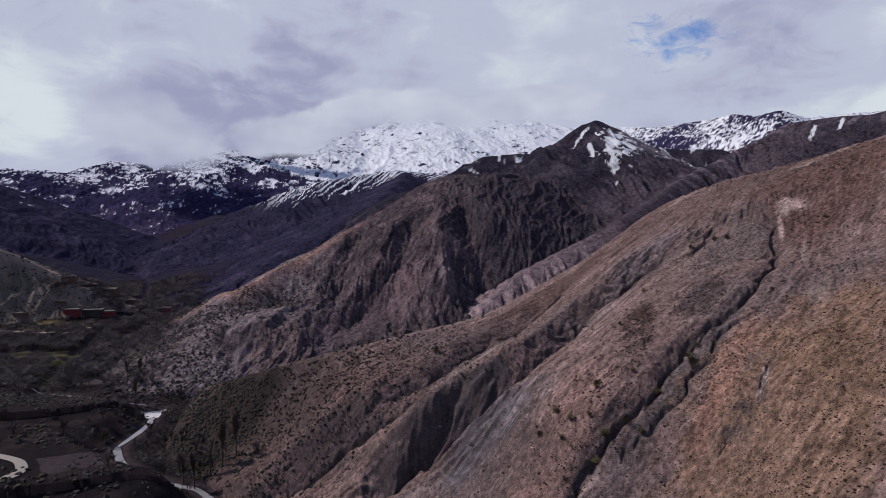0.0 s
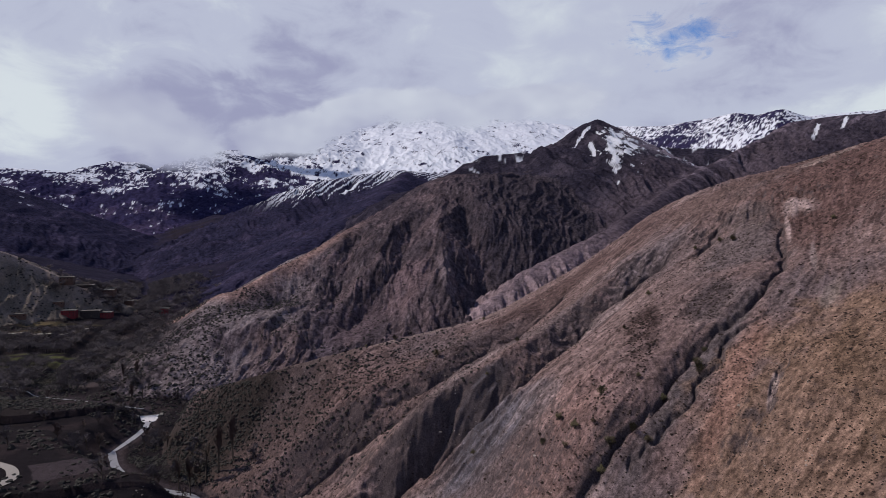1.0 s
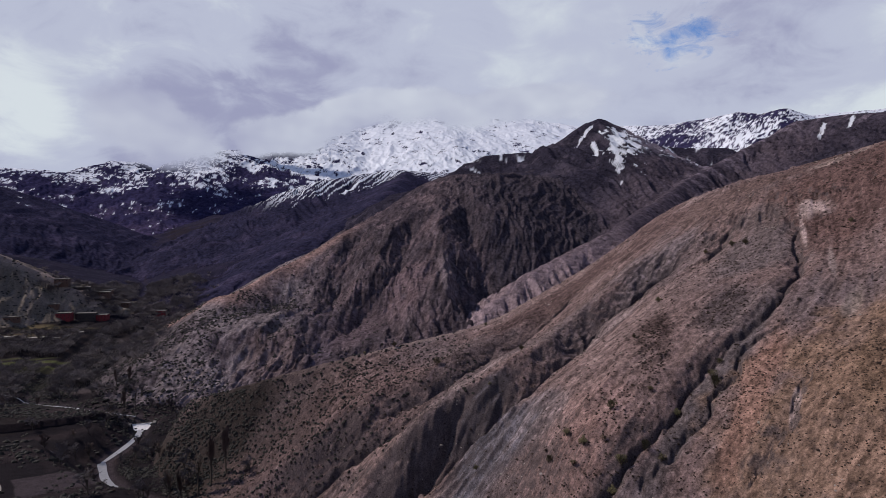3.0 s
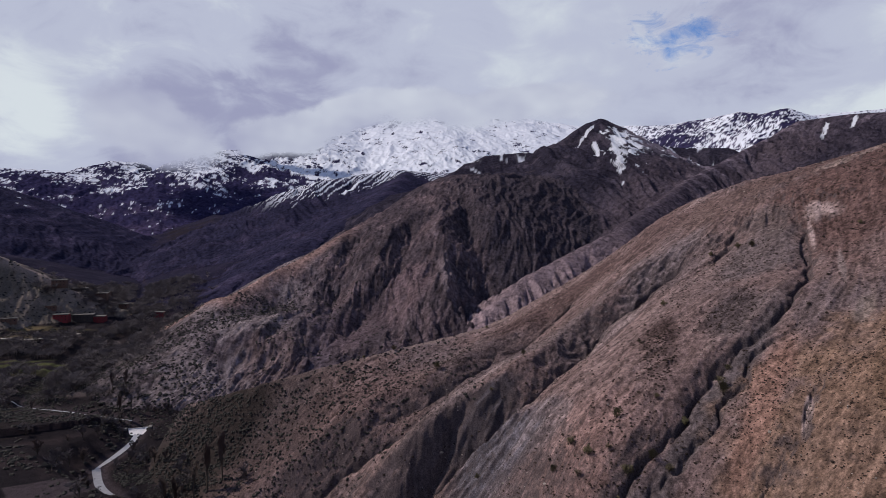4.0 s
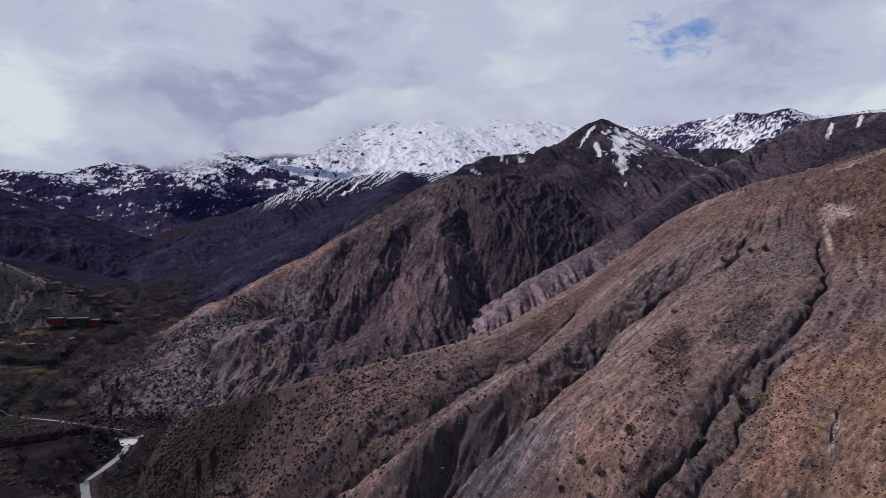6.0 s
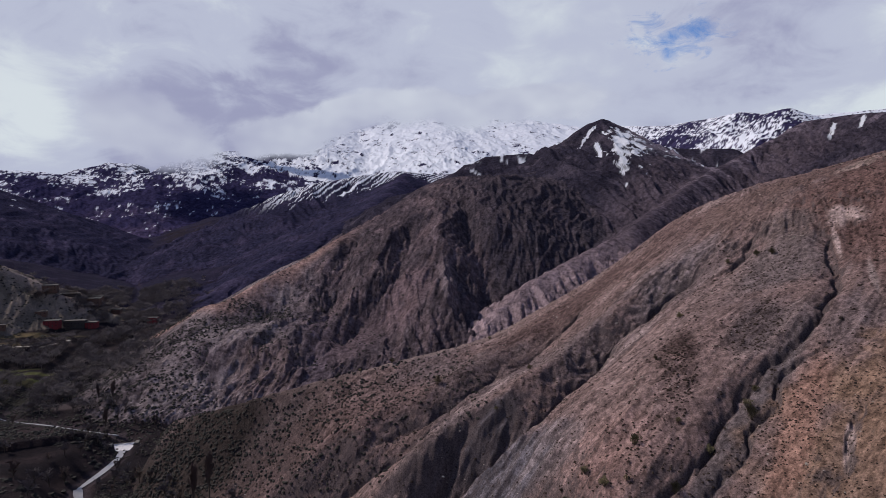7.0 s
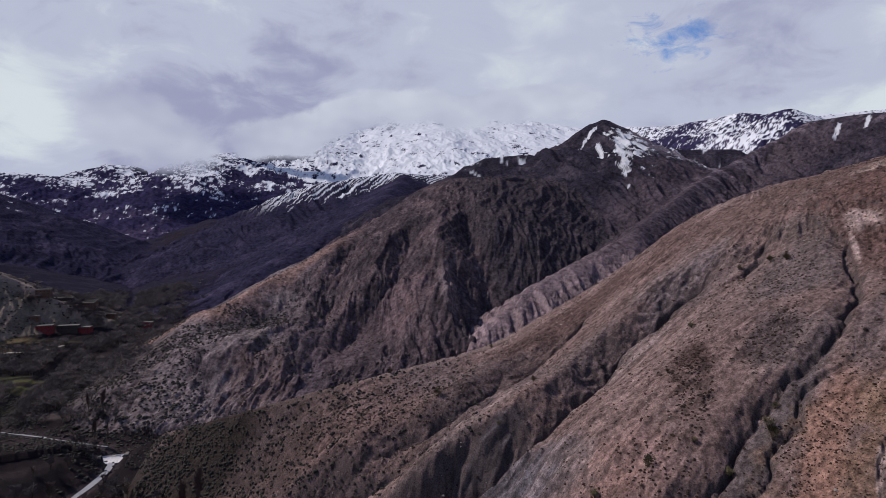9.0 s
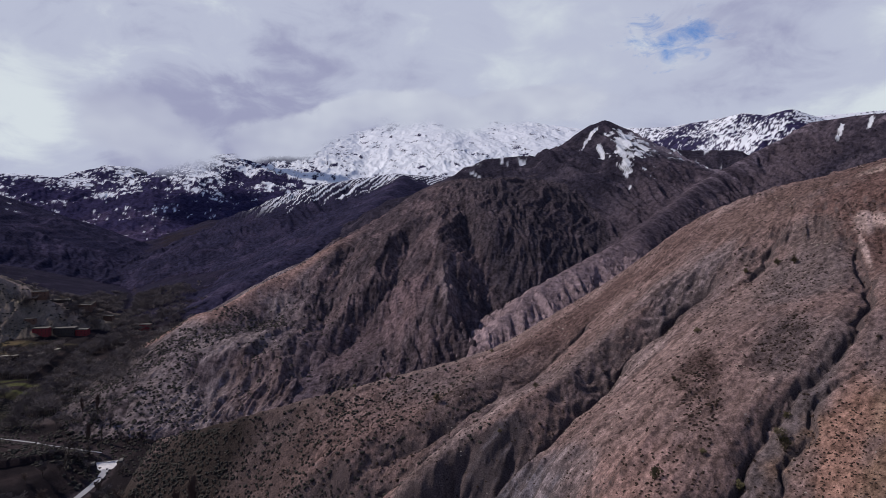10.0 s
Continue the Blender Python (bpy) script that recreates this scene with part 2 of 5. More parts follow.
# name: crest (x, y, z), slope to its left, slope to its right, size of the ribs that run down it, owner
RIDGES = {
    "strip": ([(69, 417, 53), (81, 433, 68), (98, 446, 79), (113, 454, 86), (139, 468, 97), (166, 481, 107), (196, 496, 118), (250, 561, 138),
               (312, 630, 159), (380, 694, 184), (457, 727, 216), (528, 734, 252), (566, 704, 256), (581, 664, 253), (760, 560, 300)], 0.8, 0.62, 7, 2),
    "mid": ([(-262, 585, 2), (-245, 570, 5), (-212, 543, 17), (-163, 518, 42), (-131, 507, 58), (-105, 535, 73), (-77, 576, 86), (-48, 604, 104), (-20, 626, 118),
             (2, 658, 133), (29, 697, 153), (71, 731, 173), (103, 767, 176), (139, 802, 168)], 0.55, 0.36, 5.5, 1),
    "peak": ([(139, 802, 164), (194, 840, 194), (259, 870, 237), (302, 884, 268), (321, 888, 275), (344, 901, 265), (392, 918, 242),
              (471, 947, 240), (537, 911, 237)], 0.6, 0.52, 9, 2),
    "peak_spur": ([(329, 886, 265), (315, 813, 194), (267, 747, 160), (198, 623, 119), (168, 580, 98)], 0.5, 0.5, 9, 2),
    "shoulder": ([(13, 1015, 162), (98, 1009, 184), (142, 1052, 214), (176, 1076, 235), (255, 1079, 243), (313, 1117, 237)], 0.5, 0.6, 8, 2),
    "ridge_c": ([(-523, 1232, 12), (-453, 1295, 55), (-380, 1362, 101), (-309, 1432, 146), (-229, 1496, 189), (-177, 1523, 208),
                 (-67, 1570, 231), (21, 1611, 247), (147, 1655, 241), (263, 1690, 257)], 0.5, 0.42, 13, 3),
    "spur_c": ([(-233, 752, 18), (-207, 793, 36), (-175, 844, 56), (-138, 903, 78), (-79, 992, 110), (-7, 1214, 168), (50, 1561, 238)], 0.42, 0.4, 12, 3),
    "left": ([(-640, 640, 130), (-474, 675, 106), (-426, 708, 81), (-401, 727, 62), (-363, 722, 43), (-336, 723, 28)], 0.45, 0.85, 4, 0),
    "left_2": ([(-1100, 1150, 300), (-887, 1224, 177), (-784, 1293, 80), (-725, 1303, 49), (-668, 1296, 11)], 0.4, 0.4, 13, 3),
    "left_3": ([(-1500, 1600, 400), (-1238, 1706, 269), (-1068, 1764, 176), (-979, 1759, 114), (-875, 1700, 54), (-720, 1600, 10)], 0.4, 0.4, 7, 3),
    "far_left": ([(-2600, 2000, 330), (-1705, 2478, 298), (-1558, 2573, 305), (-1461, 2630, 304), (-1365, 2681, 295), (-1343, 2802, 328), (-1261, 2892, 364),
                  (-1195, 2974, 365), (-1100, 2960, 338), (-1018, 2987, 363), (-935, 3061, 425), (-718, 3320, 479), (-427, 3663, 578),
                  (-300, 3920, 650), (-179, 4173, 715), (60, 4310, 800), (220, 4380, 845), (394, 4445, 890), (620, 4450, 850), (908, 4460, 870), (1312, 4356, 800), (2200, 4000, 600)], 0.5, 0.40, 14, 4),
    "far_right": ([(657, 2189, 395), (813, 2034, 440), (906, 1887, 422), (934, 1760, 418), (976, 1678, 421), (987, 1612, 422),
                   (1008, 1542, 403), (1022, 1471, 407), (1095, 1483, 392), (1348, 1465, 416), (2200, 1300, 450)], 0.6, 0.6, 12, 4),
}


def sheet(lines):
    """A thin-plate surface that is draped over lines of (x, y, z)."""
    pts = np.array([p for line in lines for p in line], float)
    at = pts[:, :2] / 100

    def bend(r2):
        return 0.5 * r2 * np.log(np.maximum(r2, 1e-12))

    n = len(pts)
    m = np.zeros((n + 3, n + 3))
    m[:n, :n] = bend(((at[:, None] - at[None]) ** 2).sum(-1)) + 0.004 * np.eye(n)
    m[:n, n], m[n, :n] = 1, 1
    m[:n, n + 1:], m[n + 1:, :n] = at, at.T
    w = np.linalg.solve(m, np.r_[pts[:, 2], 0, 0, 0]).astype(np.float32)
    at = at.astype(np.float32)

    def height(x, y):
        out = np.empty(x.shape, np.float32)
        for k in range(0, len(x), 40000):
            u, v = np.float32(x[k:k + 40000] / 100), np.float32(y[k:k + 40000] / 100)
            r2 = (u[:, None] - at[:, 0]) ** 2 + (v[:, None] - at[:, 1]) ** 2
            out[k:k + 40000] = bend(r2) @ w[:n] + w[n] + u * w[n + 1] + v * w[n + 2]
        return out

    return height


slope_sheet = sheet([CREST[1:], GULLY_A, GULLY_A2[::3], GULLY_B, GULLY_C, GULLY_E, *RIBS])
face_sheet = sheet(FACE)


def trough(x, y, line, deep, steep, gentle, wild=1.0, bulge=0.5):
    """A gully, steep on the side to the right of its run, gentle on the other."""
    d, arc, _, side = along(line, x, y)
    d = d * np.sign(side) + wild * (1.6 * vnoise(x / 13, y / 13, 71) + 1.1 * vnoise(x / 5.1, y / 5.1, 72) + 0.5 * vnoise(x / 2, y / 2, 73))
    swell = bulge * np.exp(-((d + 1.9 * steep) / (0.9 * steep)) ** 2)
    return deep * step(0, 30, arc) * (np.exp(-np.abs(d) / np.where(d > 0, gentle, steep)) - swell)


def slot(x, y, line, deep, wide):
    """The narrow cut of the stream at the bottom of a gully."""
    d, arc, _, side = along(line, x, y)
    d = d * np.sign(side) + 2.0 * vnoise(x / 9, y / 9, 31) + 0.8 * vnoise(x / 2.6, y / 2.6, 32)
    return deep * step(0, 20, arc) * np.exp(-(d / wide) ** 2) * (0.55 + 0.45 * step(-0.6, 0.1, vnoise(arc / 15, arc * 0 + deep, 33)))


def flow(x, y):
    """Along and across the fall of the near slope, which bends round from gully to gully."""
    w = step(195, 150, x - 0.3 * (y - 240))
    u, v = x - 90, y - 205
    return (0.72 * u + 0.69 * v) * (1 - w) + (0.90 * u + 0.43 * v) * w, (-0.69 * u + 0.72 * v) * (1 - w) + (-0.43 * u + 0.90 * v) * w


def hillside(x, y):
    """The near slope, its crest and gullies."""
    z = slope_sheet(np.clip(x, -140, 600), np.clip(y, -40, 420))
    d, arc, (zc,), side = along(CREST, x, y)
    edge = np.exp(-(d / 8) ** 2)
    cut = trough(x, y, GULLY_A, 2.4, 3, 2, 1.0, 0.2) + trough(x, y, GULLY_A2, 0.9, 2, 1.5, 1.0, 0.0) + trough(x, y, GULLY_B, 9.5, 8, 2.5) + trough(x, y, GULLY_B2, 6.0, 5, 9)
    cut = cut + trough(x, y, GULLY_C, 6.0, 9, 2.5) + trough(x, y, GULLY_C2, 3.5, 7, 2) + trough(x, y, GULLY_D, 1.4, 2, 2) + trough(x, y, GULLY_E, 2.0, 6, 2)
    for line, deep, wide in ((GULLY_A, 2.0, 0.7), (GULLY_A2, 1.6, 0.6), (GULLY_B, 5.0, 1.5), (GULLY_B2, 1.5, 1.2), (GULLY_C, 3.0, 1.1), (GULLY_C2, 1.2, 0.8), (GULLY_E, 1.6, 0.8), (GULLY_D, 1.0, 0.6)):
        cut = cut + slot(x, y, line, deep, wide)
    z = z + 0.8 - cut - 0.75 * np.maximum(0, -106 - x)
    # rills down the fall line, strong in places, and low swells
    a, b = flow(x, y)
    wx, wy = 6 * fbm(x, y, 40, 2, 5), 6 * fbm(x, y, 40, 2, 6)
    rills = ridged(b + wy, (a + wx) * 0.2, 17, 4, 40, 0.55)
    fine = ridged(b + 0.5 * wy, (a + wx) * 0.22, 3.4, 3, 46, 0.6)
    calm = 1 - 0.75 * edge
    lively = 0.25 + 0.75 * step(-0.2, 0.3, fbm(x, y, 55, 2, 53))
    scored = step(0.05, 0.4, fbm(x, y, 38, 2, 57)) + step(30, 14, np.hypot(x - 62, y - 182))
    z = z + calm * (1.8 * lively * (rills - 0.55) + (0.25 + 0.75 * np.minimum(1, scored)) * 0.7 * (fine - 0.5) + 0.9 * fbm(x, y, 17, 4, 44) + 0.22 * fbm(x, y, 2.6, 3, 48, 0.6))
    # broken rock in the gully walls
    z = z + 0.24 * np.clip(cut, 0, 8) * (ridged(b + 0.4 * wy, a * 0.3, 4.5, 3, 66, 0.6) - 0.5)
    # broken slabs of slate low on the slope
    slab = step(30, 14, np.hypot(x - 34, (y - 214) * 1.1) + 5 * fbm(x, y, 12, 2, 54))
    z = z + slab * (3.6 * (ridged(b + 0.4 * wy, a * 0.3, 9, 4, 55, 0.55) - 0.6))
    # crags: the folded beds high on the slope
    crag = step(1.2, 0.5, np.hypot((x - 158) / 18, (y - 272) / 14) + 0.4 * fbm(x, y, 14, 2, 58)) + step(1.2, 0.5, np.hypot((x - 128) / 26, (y - 276) / 10) + 0.4 * fbm(x, y, 14, 2, 59))
    high = step(150, 190, x + 0.25 * (y - 250)) * step(-0.1, 0.25, fbm(x, y, 30, 3, 64))
    z = z + (1.8 * crag + 1.1 * high) * (ridged(b, a * 0.3, 5, 3, 60, 0.6) - 0.5) + 1.5 * high * (ridged(x + y, x - y, 16, 3, 65, 0.6) - 0.55)
    back = np.maximum(0, d - 1) * (side > 0)
    z = np.where(side > 0, np.minimum(z, zc + 1) - 0.72 * back, z) + 0.6 * edge * fbm(x, y, 5, 2, 50)
    dr, _, (zr,), _ = along(RIVER, x, y)
    return np.minimum(z, zr - 1 + 1.25 * np.maximum(0, dr - 3) + 0.6 * fbm(x, y, 7, 3, 52))


def valley(x, y):
    d, arc, (zr,), side = along(RIVER, x, y)
    steep = 0.085 + 0.2 * step(720, 1000, y)
    steep = np.where((side < 0) & (y < 720), 0.03, steep)
    rise = steep * d + 0.00012 * d * d
    bed = 1.6 * step(3.0, 7.0, d)
    # field terraces on the left bank
    raw = zr + np.minimum(rise, 70 + 0.05 * d) + bed + (side > 0) * (5 * step(6, 20, d) * step(400, 360, y) + 12 * step(5, 28, d) * step(330, 275, y))
    stepz = 2.2
    k = raw / stepz
    terr = (np.floor(k) + step(0.72, 0.98, k - np.floor(k))) * stepz
    use = step(12, 22, d) * (side > 0) * step(900, 700, y) * step(400, 430, y)
    z = raw + (terr - raw) * use
    hilly = step(760, 1000, y)
    z = z + hilly * step(20, 140, d) * (18 * (ridged(arc + 0.2 * d, d * 0.25, 130, 4, 62, 0.45) - 0.6) + 8 * fbm(x, y, 110, 3, 63))
    return z + 0.35 * fbm(x, y, 9, 3, 60) * step(5, 12, d)


def terrain(x, y):
    """Height and owner (0 near ground, 1 middle spur, 2 peak, 3 far ridges, 4 snow range)."""
    x, y = x.astype(np.float32), y.astype(np.float32)
    shape = x.shape
    x, y = x.ravel(), y.ravel()
    wx = x + 7 * fbm(x, y, 75, 4, 81)
    wy = y + 7 * fbm(x, y, 75, 4, 82)
    far = np.hypot(x, y)
    h, owner, top = valley(x, y), np.zeros(x.shape, np.int8), np.ones(x.shape, np.int8)
    total = np.ones(x.shape, np.float32)
    soft = np.where(far > 430, 4.0, 1.6).astype(np.float32)

    def join(idx, z, own, k):
        old, s = h[idx], soft[idx]
        win = z > old
        owner[idx] = np.where(win, own, owner[idx])
        top[idx] = np.where(win, k, top[idx])
        h[idx] = np.maximum(old, z) + s * np.exp(-np.abs(z - old) / s) * 0.4

    near = np.nonzero(far < 900)[0]
    join(near, hillside(x[near], y[near]), 0, 0)
    for i, (name, (line, sl, sr, rib, own)) in enumerate(RIDGES.items()):
        mx, my = (x + 0.4 * (wx - x), y + 0.4 * (wy - y)) if name == "mid" else (wx, wy)
        d, arc, (zc,), side = along(line, mx, my, sr)
        if name == "mid":
            # the face drapes over its rib and hollows; the far flank falls from the crest; the two meet along the crest
            use = step(340, 250, x) * step(-235, -205, x) * step(360, 385, y)
            right = np.full(x.shape, -50, np.float32)
            some = np.nonzero((use > 0) & (y < 830))[0]
            right[some] = face_sheet(mx[some], my[some]) * use[some] + 7 - 57 * (1 - use[some])
            for cut_line, deep, steep, gentle in zip(FACE_GULLIES, (7, 7, 8, 9), (8, 9, 14, 5), (9, 8, 10, 12)):
                right[some] -= trough(mx[some], my[some], cut_line, deep, steep, gentle, 2.0)
            d2, _, (zc2,), _ = along(line, mx, my, sl)
            left = zc2 - sl * d2
            d, arc, (zc,), side = along(line, mx, my)
            flank = right + (left - right) * step(-6, 6, d * side)
        d = np.hypot(d, (0, 5, 5, 9, 16)[own]) - (0, 5, 5, 9, 16)[own]
        idx = np.nonzero((flank if name == "mid" else zc - min(sl, sr) * d) > h - 2.2 * rib)[0]
        px, py, d, arc, zc, side = wx[idx], wy[idx], d[idx], arc[idx], zc[idx], side[idx]
        lam = (20, 46, 58, 105, 150)[own]
        fuss = (0.7, 0.7, 0.6, 0.40, 0.3)[own]
        if name == "strip":
            lam, fuss = 34, 1.3
        warp = lam * 0.7 * fbm(px, py, lam * 2.5, 3, 100 + 7 * i)
        run = (0.2, 0.34, 0.2, 0.2, 0.6)[own]
        ex, ey = line[-1][0] - line[0][0], line[-1][1] - line[0][1]
        ex, ey = (0.97, -0.24) if own == 1 else (ex / math.hypot(ex, ey), ey / math.hypot(ex, ey))
        cross, down = px * ex + py * ey, (py * ex - px * ey) * run
        ribs = ridged(cross + warp, down + 0.5 * warp, lam, 6, 130 + 11 * i, 0.62)
        thin = ridged(cross + 0.5 * warp, down + 0.3 * warp, lam * 0.3, 4, 150 + 11 * i, 0.6)
        rough = fbm(px, py, lam * 0.9, 6, 170 + i, 0.62)
        crag = ridged(px, py, lam * 0.55, 5, 190 + i, 0.6)
        grow = 0.02 + 0.85 * step(0, lam * 0.8, d)
        if name == "far_left":
            grow = 0.2 + grow * (1 - 0.5 * step(3300, 3900, py)) + 0.5 * step(3500, 4100, py) * step(160, 20, d)
        z = flank[idx] if name == "mid" else zc - (sr + (sl - sr) * step(-0.12, 0.10, side)) * d
        if own == 1:
            scree = np.maximum(step(1.15, 0.75, np.hypot((px + 47) / 12, (py - 436) / 58) + 0.2 * rough), step(1.15, 0.75, np.hypot((px + 22) / 22, (py - 452) / 30) + 0.2 * rough))
            grow = grow * (0.3 + 0.8 * step(-170, -75, px + 20 * rough)) * (1 - 0.9 * scree)
        z = z + rib * grow * (1.7 * (ribs - 0.62) + fuss * (thin - 0.6) + 0.5 * fuss * rough + 0.3 * fuss * (crag - 0.5)) + 0.06 * rib * (rough + crag - 0.5)
        if own == 1:
            dr, _, (zr,), _ = along(RIVER, px, py)
            z = np.minimum(z, zr - 1 + 0.55 * np.maximum(0, dr - 6) + 2 * rough)
        join(idx, z, own, i + 2)
    return h.reshape(shape), owner.reshape(shape), top.reshape(shape)


# ---- materials ----
def material(name, colour, rough=0.9, vary=0.25, scale=2.0, bump=0.0, spec=0.3):
    """A plain material with grain at two scales; each piece or island differs a little."""
    m = bpy.data.materials.new(name)
    m.use_nodes = True
    nt = m.node_tree
    N, Lk = nt.nodes.new, nt.links.new
    b = nt.nodes["Principled BSDF"]
    b.inputs["Roughness"].default_value, b.inputs["Specular IOR Level"].default_value = rough, spec
    geo = N("ShaderNodeNewGeometry")
    n = N("ShaderNodeTexNoise")
    n.inputs["Scale"].default_value, n.inputs["Detail"].default_value = scale, 6
    Lk(geo.outputs["Position"], n.inputs["Vector"])
    add = N("ShaderNodeMath")
    add.operation = "ADD"
    Lk(n.outputs["Fac"], add.inputs[0])
    Lk(geo.outputs["Random Per Island"], add.inputs[1])
    mr = N("ShaderNodeMapRange")
    mr.inputs["From Min"].default_value, mr.inputs["From Max"].default_value = 0.3, 1.7
    mr.inputs["To Min"].default_value, mr.inputs["To Max"].default_value = 1 - vary, 1 + vary
    Lk(add.outputs[0], mr.inputs["Value"])
    mul = N("ShaderNodeVectorMath")
    mul.operation = "SCALE"
    mul.inputs[0].default_value = colour
    Lk(mr.outputs[0], mul.inputs["Scale"])
    Lk(mul.outputs[0], b.inputs["Base Color"])
    if bump:
        bp = N("ShaderNodeBump")
        bp.inputs["Strength"].default_value, bp.inputs["Distance"].default_value = 0.6, bump
        Lk(n.outputs["Fac"], bp.inputs["Height"])
        Lk(bp.outputs[0], b.inputs["Normal"])
    return m


def land_material(name, bump, scale, grit=0.68, shine=0.0):
    """Rock and soil: the beds' colours with some shade and haze painted in, grain and pebbly relief at two sizes, and
    snow where it lies.
    """
    m = bpy.data.materials.new(name)
    m.use_nodes = True
    nt = m.node_tree
    N, Lk = nt.nodes.new, nt.links.new
    b = nt.nodes["Principled BSDF"]
    b.inputs["Roughness"].default_value = 0.95
    b.inputs["Specular IOR Level"].default_value = shine
    at = N("ShaderNodeAttribute")
    at.attribute_name = "geo"
    geo = N("ShaderNodeNewGeometry")

    def grain(sc, detail, rough):
        n = N("ShaderNodeTexNoise")
        n.inputs["Scale"].default_value, n.inputs["Detail"].default_value, n.inputs["Roughness"].default_value = sc, detail, rough
        Lk(geo.outputs["Position"], n.inputs["Vector"])
        return n.outputs["Fac"]

    def span(v, a, c, lo, hi):
        mr = N("ShaderNodeMapRange")
        mr.inputs["From Min"].default_value, mr.inputs["From Max"].default_value = a, c
        mr.inputs["To Min"].default_value, mr.inputs["To Max"].default_value = lo, hi
        Lk(v, mr.inputs["Value"])
        return mr.outputs[0]

    n1, n2 = grain(scale, 8, 0.68), grain(scale * 0.16, 4, 0.55)
    prod = N("ShaderNodeMath")
    prod.operation = "MULTIPLY"
    Lk(span(n1, 0.3, 0.7, 1 - grit, 1 + grit), prod.inputs[0])
    Lk(span(n2, 0.3, 0.7, 0.82, 1.18), prod.inputs[1])
    mul = N("ShaderNodeVectorMath")
    mul.operation = "SCALE"
    Lk(at.outputs["Color"], mul.inputs[0])
    Lk(prod.outputs[0], mul.inputs["Scale"])
    mix = N("ShaderNodeMix")
    mix.data_type = "RGBA"
    Lk(at.outputs["Alpha"], mix.inputs["Factor"])
    Lk(mul.outputs[0], mix.inputs["A"])
    mix.inputs["B"].default_value = (0.54, 0.56, 0.63, 1)
    Lk(mix.outputs["Result"], b.inputs["Base Color"])
    bp = N("ShaderNodeBump")
    bp.inputs["Strength"].default_value, bp.inputs["Distance"].default_value = 1.0, bump
    Lk(n1, bp.inputs["Height"])
    Lk(bp.outputs[0], b.inputs["Normal"])
    return m


# ---- the ground sheet ----
COLS, NEAR_STEP = 900, 0.66


def grid_axis():
    ang = list(np.radians(np.arange(-180 + 5.4, -40 + 5.4, 3.0)))
    ang += list(np.radians(np.linspace(-40, 40, COLS) + 5.4))
    ang += list(np.radians(np.arange(43, 181, 3.0) + 5.4))
    rad = list(np.geomspace(0.02, 118, 26)) + list(np.arange(122, 430, NEAR_STEP)) + list(np.arange(430, 1000, 2.2))
    rad += list(np.arange(1000, 2200, 7.0)) + list(np.arange(2200, 4750, 11.0))
    return np.array(ang), np.array(rad)


def steepness(X, Y, Z):
    """The upward part of the surface's normal."""
    P = np.stack([X, Y, Z], -1)
    a, b = np.gradient(P, axis=0), np.gradient(P, axis=1)
    n = np.cross(a, b)
    return np.abs(n[..., 2]) / np.maximum(np.linalg.norm(n, axis=-1), 1e-9)


def blend(c, colour, w):
    return c + (np.array(colour, np.float32) - c) * w[..., None]


def patch(c, x, y, n, place, size, turn, colour, strength):
    """An uneven patch of another colour, such as a stain of soil or an outcrop."""
    a = radians(turn)
    dx, dy = x - place[0], y - place[1]
    u = (dx * math.cos(a) + dy * math.sin(a)) / size[0]
    v = (-dx * math.sin(a) + dy * math.cos(a)) / size[1]
    return blend(c, colour, strength * step(1.2, 0.6, np.hypot(u, v) + 0.5 * n))


PINK, GREY, PALE = (0.126, 0.097, 0.091), (0.080, 0.072, 0.076), (0.30, 0.255, 0.24)
OCHRE, SLATE, DARK, FIELD = (0.142, 0.102, 0.074), (0.092, 0.096, 0.112), (0.034, 0.030, 0.030), (0.07, 0.085, 0.028)


